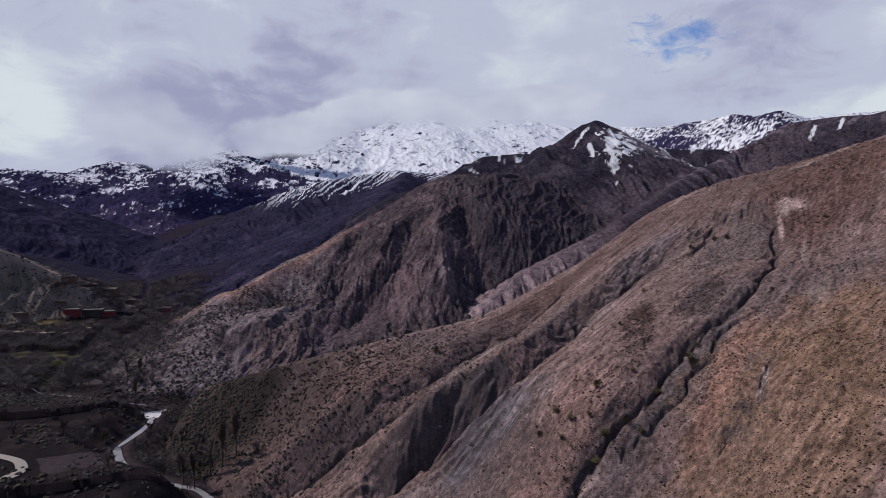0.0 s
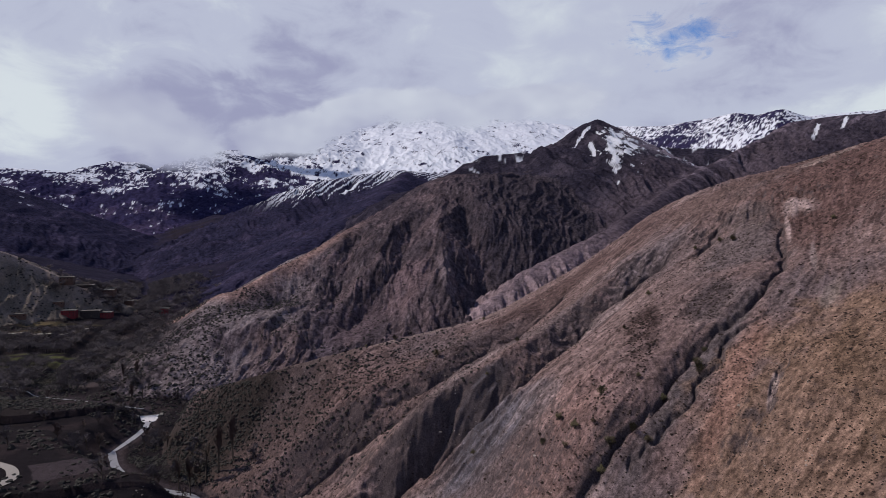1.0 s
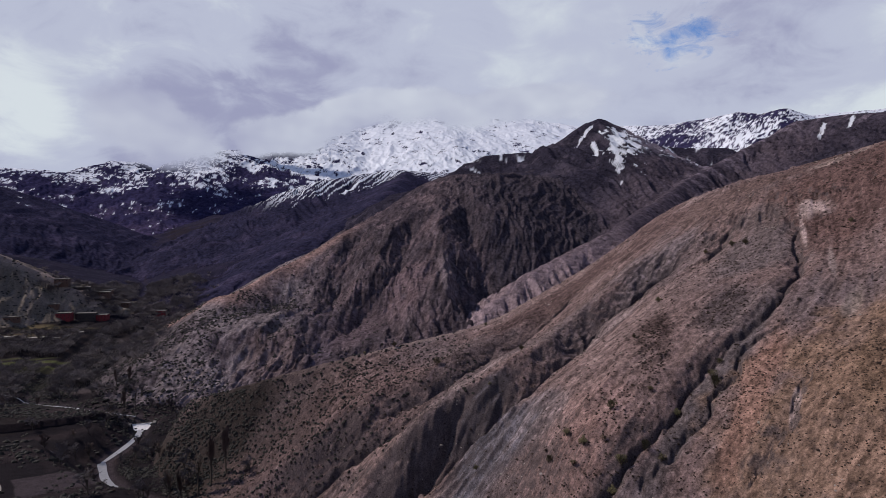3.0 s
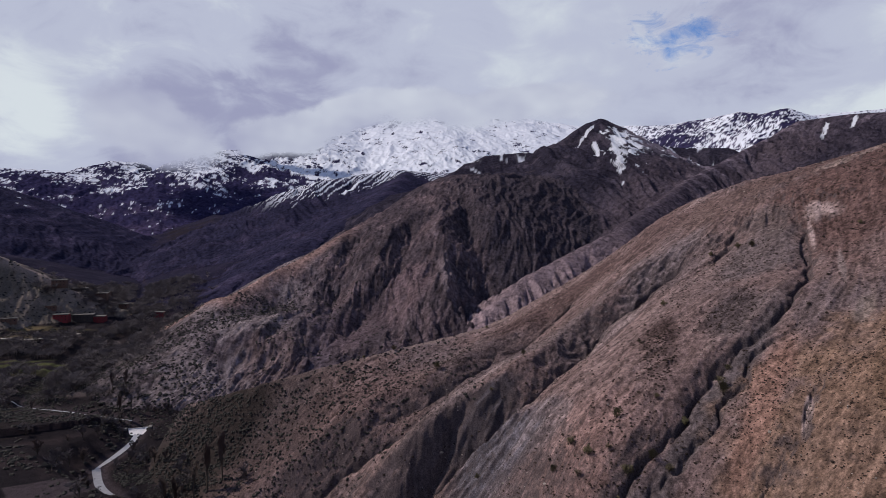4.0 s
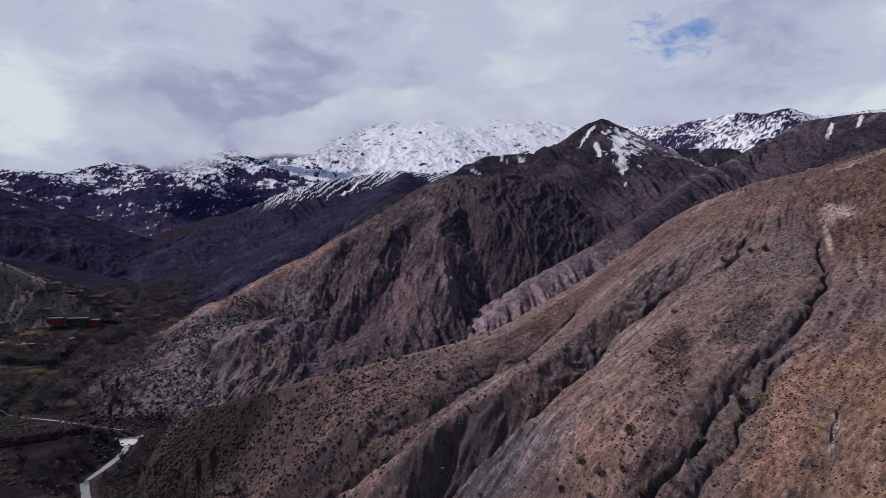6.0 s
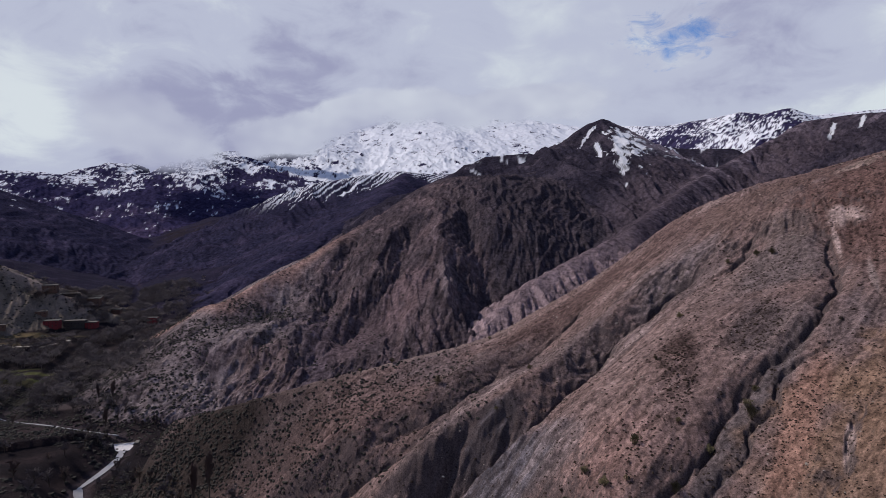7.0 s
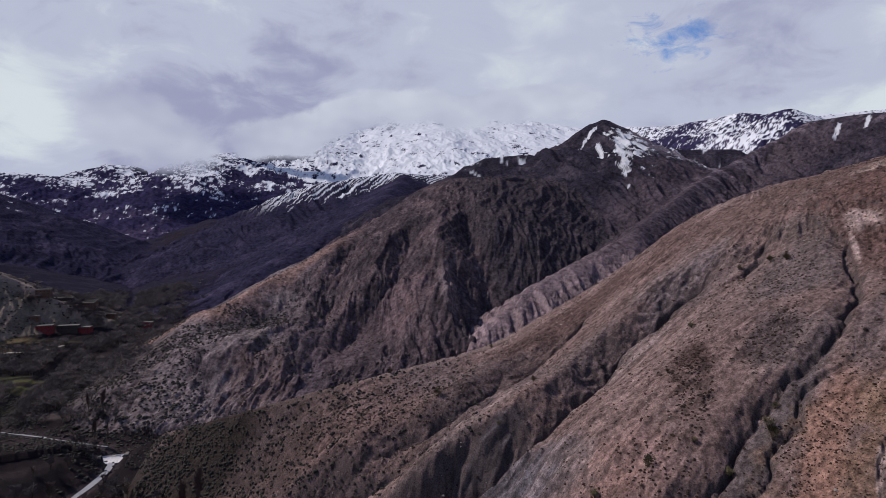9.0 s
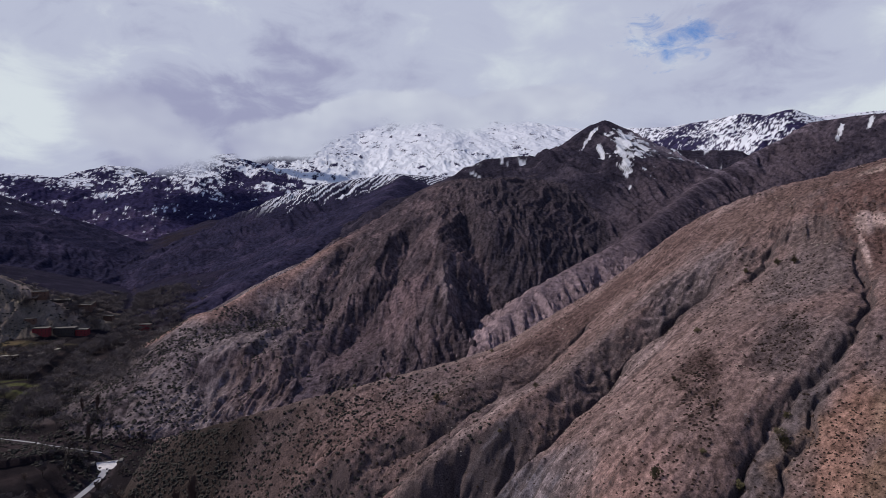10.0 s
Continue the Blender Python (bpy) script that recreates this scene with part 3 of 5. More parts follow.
def paint_near(x, y, z, nz):
    n1, n2 = fbm(x, y, 60, 3, 301), fbm(x, y, 14, 5, 302, 0.6)
    a, b = flow(x, y)
    b = b + 5 * fbm(x, y, 35, 3, 305)
    bed = fbm(b, a * 0.16, 9, 4, 306, 0.5)
    streak = fbm(b, a * 0.10, 3.0, 4, 309, 0.6)
    c = np.zeros(x.shape + (3,), np.float32) + np.array(PINK, np.float32)
    c = blend(c, GREY, 0.6 * step(-0.05, 0.35, n1 + 0.4 * bed))
    c = blend(c, PALE, 0.30 * step(0.15, 0.55, bed + 0.35 * streak))
    c = blend(c, DARK, 0.35 * step(0.1, 0.5, -bed - 0.3 * streak))

    # beds that come to light on the near slope
    def P(place, size, turn, colour, strength, wild=1.0):
        nonlocal c
        c = patch(c, x, y, wild * (n2 + 0.4 * bed), place, size, turn, colour, strength)

    P((205, 255), (60, 34), 45, (0.084, 0.056, 0.050), 0.85)
    P((215, 305), (45, 16), -8, (0.082, 0.059, 0.054), 0.8)
    P((176, 300), (34, 20), 20, (0.098, 0.074, 0.067), 0.7)
    P((86, 312), (48, 14), 22, (0.068, 0.049, 0.046), 0.85)
    P((140, 318), (30, 14), 25, (0.086, 0.062, 0.058), 0.7)
    P((128, 276), (28, 7), 25, (0.150, 0.135, 0.140), 0.6)
    P((150, 240), (22, 18), 45, (0.090, 0.082, 0.084), 0.75)
    P((168, 262), (14, 12), 60, (0.088, 0.076, 0.074), 0.7)
    P((118, 205), (15, 9), 40, (0.050, 0.044, 0.046), 0.75, 0.6)
    P((92, 204), (23, 6.5), 62, (0.046, 0.034, 0.032), 0.9, 0.4)
    P((98, 176), (44, 5), 34, (0.078, 0.071, 0.073), 0.95, 0.4)
    P((76, 190), (24, 15), 40, (0.138, 0.106, 0.098), 0.7)
    P((120, 240), (34, 9), 35, (0.135, 0.108, 0.102), 0.6)
    P((44, 280), (50, 10), 24, (0.072, 0.058, 0.057), 0.7)
    P((60, 254), (40, 4), 26, (0.120, 0.100, 0.097), 0.6)
    P((60, 180), (18, 14), 30, (0.185, 0.134, 0.122), 0.85)
    P((84, 222), (34, 6), 40, (0.150, 0.118, 0.110), 0.6)
    P((48, 170), (18, 14), 30, (0.150, 0.102, 0.088), 0.6)
    P((38, 206), (20, 14), 20, SLATE, 0.85)
    P((36, 231), (15, 6), 25, (0.044, 0.046, 0.056), 0.9, 0.6)
    P((30, 212), (12, 2.5), 30, (0.050, 0.052, 0.062), 0.8, 0.8)
    P((46, 204), (12, 2.2), 32, (0.21, 0.19, 0.195), 0.6, 0.8)
    P((52, 196), (8, 6), 30, (0.19, 0.165, 0.165), 0.6)
    P((38, 224), (15, 1.8), 22, (0.15, 0.135, 0.135), 0.8, 0.5)
    P((12, 232), (20, 6), 30, (0.105, 0.090, 0.088), 0.6)
    P((108, 140), (46, 28), 42, OCHRE, 0.85, 1.6)
    P((134, 160), (26, 16), 40, OCHRE, 0.75, 1.6)
    P((104, 165), (28, 5), 42, (0.19, 0.124, 0.098), 0.8)
    P((120, 130), (20, 5), 52, (0.115, 0.084, 0.060), 0.7)
    P((96, 140), (26, 4), 50, (0.125, 0.092, 0.070), 0.6)
    P((128, 150), (22, 4), 50, (0.110, 0.080, 0.056), 0.7)
    P((183, 249), (8, 6), 60, PALE, 0.7, 2.0)
    P((170, 236), (11, 1.0), 60, PALE, 0.6, 1.0)
    P((160, 207), (14, 1.2), 55, (0.20, 0.175, 0.165), 0.7, 0.5)
    P((226, 286), (22, 8), 10, (0.19, 0.160, 0.142), 0.8)
    P((146, 180), (9, 3), 40, (0.19, 0.165, 0.145), 0.8)
    P((108, 153), (7, 1.2), 48, PALE, 0.8, 0.6)
    P((78, 240), (30, 2.0), 27, (0.16, 0.138, 0.130), 0.7, 0.6)
    P((66, 231), (20, 3.0), 32, PALE, 0.75, 0.6)
    P((-40, 262), (60, 26), 15, (0.092, 0.068, 0.064), 0.7)
    # stones and thin grass
    comb = 0.25 + 0.75 * step(-0.1, 0.3, fbm(x, y, 32, 2, 310))
    speck = 0.7 * fbm(x, y, 1.5, 2, 307, 0.8) + comb * (0.5 * fbm(b, a * 0.3, 2.6, 3, 308, 0.6) + 0.4 * streak) + 0.35 * fbm(x, y, 7, 3, 313, 0.6)
    c = c * (1 + np.clip(1.5 * speck, -0.55, 1.2))[..., None]
    # a pale line along the crest
    rim = along(CREST, x, y)[0] + 1.2 * n2
    c = blend(c, (0.175, 0.146, 0.132), 0.7 * step(2.6, 0.9, rim) * step(-112, -95, x) * step(120, 60, x))
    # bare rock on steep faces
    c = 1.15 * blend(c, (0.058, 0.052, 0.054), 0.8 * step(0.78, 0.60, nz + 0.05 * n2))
    # darker ground towards the foot of the slope
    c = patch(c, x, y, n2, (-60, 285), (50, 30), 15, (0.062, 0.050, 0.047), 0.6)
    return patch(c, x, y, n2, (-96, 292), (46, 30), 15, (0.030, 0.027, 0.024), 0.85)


def paint(x, y, z, own, top):
    """Colours of the beds of rock and soil, with some shade and distance haze painted in, and where snow lies (in
    alpha).
    """
    nz = steepness(x, y, z)
    shape = x.shape
    c = np.zeros(shape + (3,), np.float32)
    snow = np.zeros(shape, np.float32)
    names = list(RIDGES)

    def on(mask, fn):
        if mask.any():
            col, s = fn(x[mask], y[mask], z[mask], nz[mask])
            c[mask] = col
            snow[mask] = s

    def valley_floor(x, y, z, nz):
        d, arc, (zr,), side = along(RIVER, x, y)
        n, m = fbm(x, y, 22, 4, 311), fbm(x, y, 70, 2, 312)
        # soil and fields this dark carry the shade that lies over the valley
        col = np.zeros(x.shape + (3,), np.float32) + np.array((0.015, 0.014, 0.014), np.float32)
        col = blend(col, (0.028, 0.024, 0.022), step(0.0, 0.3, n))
        for px, py, rx, ry, turn, shade, w in ((-270, 490, 26, 7, 28, FIELD, 0.95), (-288, 508, 34, 6, 24, FIELD, 0.9), (-372, 640, 40, 12, 25, (0.10, 0.088, 0.042), 0.9), (-300, 520, 26, 4, 25, FIELD, 0.6), (-195, 352, 26, 16, 60, (0.018, 0.017, 0.015), 0.9),
                                               (-194, 414, 24, 6, -10, (0.07, 0.064, 0.055), 0.8), (-345, 612, 30, 8, 30, (0.075, 0.066, 0.036), 0.8),
                                               (-118, 262, 14, 9, 40, (0.06, 0.055, 0.05), 0.8), (-108, 262, 12, 4, 40, FIELD, 0.6), (-330, 655, 30, 5, 5, (0.05, 0.05, 0.025), 0.7)):
            col = patch(col, x, y, 0.5 * n, (px, py), (rx, ry), turn, shade, w)
        for px, py, w, h, turn, shade in ((-200, 340, 26, 15, 62, (0.020, 0.018, 0.016)), (-180, 368, 20, 12, 62, (0.034, 0.029, 0.026)), (-226, 372, 24, 13, 60, (0.026, 0.025, 0.018)),
                                          (-128, 246, 15, 9, 40, (0.05, 0.045, 0.042)), (-245, 440, 30, 10, 35, (0.024, 0.024, 0.017)), (-290, 470, 34, 9, 30, (0.034, 0.036, 0.018))):
            k = radians(turn)
            u, v = (x - px) * math.cos(k) + (y - py) * math.sin(k), -(x - px) * math.sin(k) + (y - py) * math.cos(k)
            col = blend(col, shade, step(1.04, 0.98, np.maximum(np.abs(u + 2 * n) / w, np.abs(v + 2 * n) / h)))
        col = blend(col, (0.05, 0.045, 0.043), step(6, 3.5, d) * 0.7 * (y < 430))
        # beyond the village: shade and blue haze painted into the ground
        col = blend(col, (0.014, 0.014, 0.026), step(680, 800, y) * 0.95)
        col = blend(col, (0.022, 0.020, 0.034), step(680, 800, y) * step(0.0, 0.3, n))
        # the blue cast of the shade is put into the colour too
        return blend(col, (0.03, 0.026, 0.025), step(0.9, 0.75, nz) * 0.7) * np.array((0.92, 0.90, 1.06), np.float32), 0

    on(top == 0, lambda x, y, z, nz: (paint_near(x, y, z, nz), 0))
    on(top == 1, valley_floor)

    def spur(x, y, z, nz):
        d, arc, _, side = along(RIDGES["mid"][0], x, y)
        n, m, f = fbm(x, y, 30, 5, 321, 0.6), fbm(x, y, 90, 3, 322), fbm(x, y, 5, 3, 325, 0.7)
        fall = fbm(0.97 * x - 0.24 * y + 5 * n, 0.14 * (0.24 * x + 0.97 * y), 7, 4, 324, 0.6)
        col = np.zeros(x.shape + (3,), np.float32) + np.array((0.060, 0.050, 0.049), np.float32)
        col = blend(col, (0.100, 0.078, 0.073), step(-0.1, 0.4, n + 0.5 * fall))
        col = blend(col, (0.034, 0.030, 0.032), 0.7 * step(0.05, 0.4, -fall - 0.4 * n))
        # bare scree below the gullies
        col = patch(col, x, y, 0.7 * n, (-47, 440), (11, 58), -4, (0.070, 0.058, 0.059), 0.95)
        col = patch(col, x, y, 0.7 * n, (-22, 455), (20, 32), -30, (0.078, 0.061, 0.059), 0.9)
        col = patch(col, x, y, n, (16, 480), (18, 40), -12, (0.115, 0.086, 0.080), 0.8)
        col = patch(col, x, y, n, (48, 478), (8, 34), 0, (0.150, 0.125, 0.115), 0.7)
        # the speckled lobe over the river
        col = blend(col, (0.118, 0.104, 0.092), 0.85 * step(-45, -90, x + 14 * n) * step(-0.35, 0.25, n + 0.5 * f))
        col = patch(col, x, y, n, (-96, 490), (42, 24), 25, (0.052, 0.045, 0.044), 0.75)
        col = patch(col, x, y, n, (-80, 420), (24, 26), 20, (0.082, 0.062, 0.054), 0.7)
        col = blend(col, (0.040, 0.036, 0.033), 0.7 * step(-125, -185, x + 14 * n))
        # the reddish crest, with its sunlit lightness painted in
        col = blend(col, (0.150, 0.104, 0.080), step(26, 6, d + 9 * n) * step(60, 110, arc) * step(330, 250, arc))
        col = blend(col, (0.17, 0.15, 0.14), step(0.25, 0.55, fbm(x, y, 12, 4, 323)) * step(0.8, 0.65, nz) * 0.6)
        # the flank right of the rib: its shade painted as darker rock
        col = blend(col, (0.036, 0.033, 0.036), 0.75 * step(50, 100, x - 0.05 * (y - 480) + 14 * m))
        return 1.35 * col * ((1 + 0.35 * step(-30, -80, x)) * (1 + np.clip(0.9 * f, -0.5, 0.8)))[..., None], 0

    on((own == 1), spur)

    def bank(x, y, z, nz):
        n = fbm(x, y, 25, 5, 326, 0.6)
        col = np.zeros(x.shape + (3,), np.float32) + np.array((0.125, 0.116, 0.094), np.float32)
        col = blend(col, (0.20, 0.178, 0.145), step(-0.1, 0.3, n))
        return blend(col, (0.24, 0.21, 0.18), step(14, 3, along(RIDGES["left"][0], x, y)[0] + 6 * n)), 0

    on((own == 0) & (top > 1), bank)

    def peak(x, y, z, nz):
        n, m = fbm(x, y, 40, 5, 331, 0.6), fbm(x, y, 120, 3, 332)
        col = np.zeros(x.shape + (3,), np.float32) + np.array((0.032, 0.030, 0.035), np.float32)
        col = blend(col, (0.068, 0.061, 0.063), step(-0.05, 0.35, n))
        d, arc, _, side = along(RIDGES["strip"][0], x, y)
        col = blend(col, (0.27, 0.215, 0.180), step(34, 20, d + 12 * n) * step(185, 130, arc) * (0.55 + 0.45 * step(0.9, 0.7, nz)))
        beds = fbm(arc + 0.3 * d, 0.25 * d, 12, 4, 333, 0.65)
        brown = 0.85 * step(95, 45, d + 22 * n) * step(90, 160, arc) * (1 - 0.65 * step(520, 640, arc)) * step(1010, 960, arc)
        col = blend(col, (0.098, 0.082, 0.078), brown * (0.65 + 0.35 * step(-0.2, 0.3, beds)))
        col = blend(col, (0.190, 0.165, 0.155), 0.7 * step(30, 10, d + 14 * n) * step(300, 420, arc) * step(780, 640, arc) * step(-0.05, 0.3, beds))
        col = blend(col, (0.036, 0.032, 0.034), 0.7 * brown * step(0.1, 0.45, -beds))
        def lie(place, size, turn, wild=0.5):
            k = radians(turn)
            dx, dy = x - place[0], y - place[1]
            u, v = (dx * math.cos(k) + dy * math.sin(k)) / size[0], (-dx * math.sin(k) + dy * math.cos(k)) / size[1]
            return step(1.05, 0.9, np.hypot(u, v) + wild * (0.6 * n + 0.6 * fbm(x, y, 9, 3, 346) + 0.5 * vnoise((x + 0.2 * y) / 5, y / 26, 348)))

        s = np.maximum(lie((528, 690), (19, 2.6), 42), lie((556, 679), (15, 2.2), 40))
        s = np.maximum(s, np.maximum(lie((316, 805), (15, 40), -14, 2.6), lie((292, 742), (4, 40), -18, 1.4)))
        s = np.maximum(s, np.maximum(lie((334, 800), (8, 44), -5, 2.4), lie((283, 845), (3, 34), -38, 0.8)))
        s = np.maximum(s, lie((281, 800), (3, 22), -10, 0.8))
        col = blend(col, (0.190, 0.172, 0.164), 0.8 * step(1.2, 0.6, np.hypot((x - 404) / 70, (y - 832) / 60) + 0.5 * n))
        s = np.maximum(s, step(0.16, 0.28, fbm(x, y, 22, 4, 347, 0.65)) * step(1.2, 0.8, np.hypot((x - 410) / 80, (y - 835) / 65)))
        d2, arc2, _, side2 = along(RIDGES["peak"][0], x, y)
        st = vnoise((arc2 + 0.2 * d2) / 15, d2 / 60, 342) + 0.35 * fbm(x, y, 22, 3, 343)
        s = np.maximum(s, step(0.1, 0.22, st - 0.05 - d2 / 110) * step(290, 330, arc2))
        d3, arc3, _, side3 = along(RIDGES["shoulder"][0], x, y)
        st = vnoise((arc3 + 0.2 * d3) / 15, d3 / 60, 344) + 0.3 * fbm(x, y, 18, 3, 345)
        s = np.maximum(s, step(0.08, 0.2, st - 0.2 - d3 / 170) * step(60, 30, d3 - 40) * step(110, 150, arc3) * (y > 960))
        return col, s * step(0.42, 0.6, nz)

    on(own == 2, peak)

    def ridge(x, y, z, nz):
        n = fbm(x, y, 60, 5, 351, 0.6)
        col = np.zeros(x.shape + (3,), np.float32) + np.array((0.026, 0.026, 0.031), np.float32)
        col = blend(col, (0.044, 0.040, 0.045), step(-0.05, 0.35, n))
        d, arc, _, side = along(RIDGES["ridge_c"][0], x, y)
        st = vnoise((arc + 1.4 * d + 9 * fbm(x, y, 45, 3, 355)) / 9, d / 130, 352) + 0.45 * fbm(x, y, 28, 4, 353, 0.65)
        s = step(0.0, 0.12, st - d / 170 + 0.05) * step(250, 380, arc) * (y > 1350)
        s = np.maximum(s, step(0.3, 0.42, fbm(x, y, 45, 4, 354) + (z - 190) / 260) * (x < -760))
        return col, s

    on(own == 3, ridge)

    def snowy(x, y, z, nz):
        n = fbm(x, y, 150, 6, 361, 0.62)
        # bluish-purple rock: the haze before the range is put into its colour
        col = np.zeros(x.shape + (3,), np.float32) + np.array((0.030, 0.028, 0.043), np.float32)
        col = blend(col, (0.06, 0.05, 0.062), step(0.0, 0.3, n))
        near_range = (x > 300) & (y < 2500)
        left = x < -650
        grit = fbm(x, y, 26, 5, 365, 0.8)
        rock = np.where(left, ridged(x + 0.5 * y, y - 0.5 * x, 42, 5, 364, 0.7) - 0.5, np.where(near_range, 1.1 * fbm(x, y, 13, 4, 363, 0.85), 0.9 * fbm(x, y, 60, 5, 366, 0.75)))
        gone = np.where(left, 0.12, np.where(near_range, 0.07, -0.26 + 0.42 * step(-100, -640, x) + 0.30 * step(600, 760, z) * step(200, -100, x)))
        s = step(-0.04, 0.06, 0.9 * n - rock - gone + 0.35 * grit + np.clip((z - 330) / 500, -0.6, 0.1) + 0.7 * (nz - 0.84))
        return col, s

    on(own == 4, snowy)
    # bluer from owner to owner: distance haze painted into the far rock
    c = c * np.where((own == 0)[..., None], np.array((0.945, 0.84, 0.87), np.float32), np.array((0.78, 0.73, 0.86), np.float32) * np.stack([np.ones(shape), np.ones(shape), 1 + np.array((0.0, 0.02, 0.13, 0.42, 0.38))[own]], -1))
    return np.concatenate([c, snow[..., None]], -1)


def build_ground(mats):
    ang, rad = grid_axis()
    A, R = np.meshgrid(ang, rad)
    X, Y = (R * np.sin(A)), (R * np.cos(A))
    Z, own, top = terrain(X, Y)
    nr, na = X.shape
    co = np.stack([X, Y, Z], -1).reshape(-1, 3).astype(np.float32)
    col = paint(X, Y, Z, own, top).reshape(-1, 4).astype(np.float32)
    i, j = np.meshgrid(np.arange(nr - 1), np.arange(na), indexing="ij")
    j2 = (j + 1) % na
    quads = np.stack([i * na + j, (i + 1) * na + j, (i + 1) * na + j2, i * na + j2], -1).reshape(-1, 4)
    fown = own.reshape(-1)[quads].max(1)
    for k, (name, label, mat) in enumerate(mats):
        q = quads[fown == k]
        used, inv = np.unique(q, return_inverse=True)
        inv = inv.reshape(-1)
        me = bpy.data.meshes.new(name)
        me.vertices.add(len(used))
        me.vertices.foreach_set("co", co[used].ravel())
        me.loops.add(len(inv))
        me.loops.foreach_set("vertex_index", inv.astype(np.int32))
        me.polygons.add(len(q))
        me.polygons.foreach_set("loop_start", np.arange(0, len(inv), 4, dtype=np.int32))
        me.polygons.foreach_set("use_smooth", np.ones(len(q), bool))
        at = me.color_attributes.new("geo", "FLOAT_COLOR", "POINT")
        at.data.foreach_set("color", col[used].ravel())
        me.update(calc_edges=True)
        me.materials.append(mat)
        tagged(new(name, me), label, "mountain" if k else "ground", kind="structure")


build_ground([
    ("ground", "stony brown hillside with gullies above a valley of fields", land_material("hill_soil", 0.6, 2.0, 0.62, 0.02)),
    ("mountain_spur", "dark craggy rock spur with scree and reddish crest", land_material("spur_rock", 2.5, 0.4)),
    ("mountain_peak", "dark grey peak and slopes with snow streaks", land_material("peak_rock", 3.5, 0.25)),
    ("mountain_ridge", "far dark ridges and valley sides with thin snow", land_material("ridge_rock", 3.0, 0.15)),
    ("mountain_range", "snow-covered rocky range under the clouds", land_material("range_rock", 1.2, 0.07)),
])


# ---- clouds on the range ----
def cloud_material(seed, base, soft):
    m = bpy.data.materials.new("cloud")
    m.use_nodes = True
    nt = m.node_tree
    nt.nodes.clear()
    N, Lk = nt.nodes.new, nt.links.new
    # the daylight in the cloud is put in as a glow of its own
    out, em, tr, mix = N("ShaderNodeOutputMaterial"), N("ShaderNodeEmission"), N("ShaderNodeBsdfTransparent"), N("ShaderNodeMixShader")
    uv = N("ShaderNodeAttribute")
    uv.attribute_name = "veil"
    geo = N("ShaderNodeNewGeometry")

    def cloud_noise(sc, det, off):
        mp = N("ShaderNodeMapping")
        mp.inputs["Scale"].default_value, mp.inputs["Location"].default_value = (sc, sc, sc * 1.7), (off, off * 0.7, off * 1.3)
        Lk(geo.outputs["Position"], mp.inputs["Vector"])
        n = N("ShaderNodeTexNoise")
        n.inputs["Scale"].default_value, n.inputs["Detail"].default_value, n.inputs["Roughness"].default_value = 1.0, det, 0.55
        Lk(mp.outputs[0], n.inputs["Vector"])
        return n.outputs["Fac"]

    ramp = N("ShaderNodeValToRGB")
    cr = ramp.color_ramp
    cr.elements[0].position, cr.elements[0].color = 0.32, (0.38, 0.40, 0.55, 1)
    cr.elements[1].position, cr.elements[1].color = 0.68, (0.60, 0.64, 0.73, 1)
    Lk(cloud_noise(0.0016, 3, seed), ramp.inputs[0])
    Lk(ramp.outputs[0], em.inputs[0])
    a = N("ShaderNodeMath")
    a.operation = "MULTIPLY_ADD"
    Lk(cloud_noise(0.0042, 5, seed + 3.1), a.inputs[0])
    a.inputs[1].default_value = 2.2
    a.inputs[2].default_value = -0.1
    s = N("ShaderNodeMath")
    s.operation = "MULTIPLY"
    Lk(a.outputs[0], s.inputs[0])
    Lk(uv.outputs["Fac"], s.inputs[1])
    mr = N("ShaderNodeMapRange")
    mr.interpolation_type = "SMOOTHSTEP"
    mr.inputs["From Min"].default_value, mr.inputs["From Max"].default_value = base, base + soft
    Lk(s.outputs[0], mr.inputs["Value"])
    Lk(mr.outputs[0], mix.inputs[0])
    Lk(tr.outputs[0], mix.inputs[1])
    Lk(em.outputs[0], mix.inputs[2])
    Lk(mix.outputs[0], out.inputs[0])
    return m


def cloud_bank(line, seed, soft):
    """A bank of cloud that hangs along a line of (x, y, base height, top height)."""
    pts = []
    for p, q in zip(line, line[1:]):
        for k in range(12):
            pts.append([p[i] + (q[i] - p[i]) * k / 12 for i in range(4)])
    pts.append(line[-1])
    rows = 14
    bm = bmesh.new()
    veil = bm.verts.layers.float.new("veil")
    grid = []
    for j in range(rows + 1):
        f = j / rows
        row = []
        for k, (x, y, lo, hi) in enumerate(pts):
            end = min(1.0, k / 12, (len(pts) - 1 - k) / 14)
            out = 15 * math.sin(f * math.pi) + 20 * noise.noise((k * 0.21, f * 2.3, seed))
            v = bm.verts.new((x * (1 - out / 3000), y * (1 - out / 3000), lo + (hi - lo) * f))
            v[veil] = min(1.0, 2.0 * f, 3.2 * (1 - f)) * end
            row.append(v)
        grid.append(row)
    for a, b in zip(grid, grid[1:]):
        for k in range(len(pts) - 1):
            bm.faces.new((a[k], a[k + 1], b[k + 1], b[k])).smooth = True
    me = bpy.data.meshes.new("backdrop_cloud")
    bm.to_mesh(me)
    bm.free()
    me.materials.append(cloud_material(seed, 0.25, soft))
    return tagged(new("backdrop_cloud", me), "soft grey-white cloud bank hanging on the snowy range", "cloud", kind="structure")


cloud_bank([(-1290, 2500, 260, 700), (-1050, 2560, 240, 760), (-850, 2680, 225, 640), (-640, 2920, 250, 560)], 1.7, 0.4)
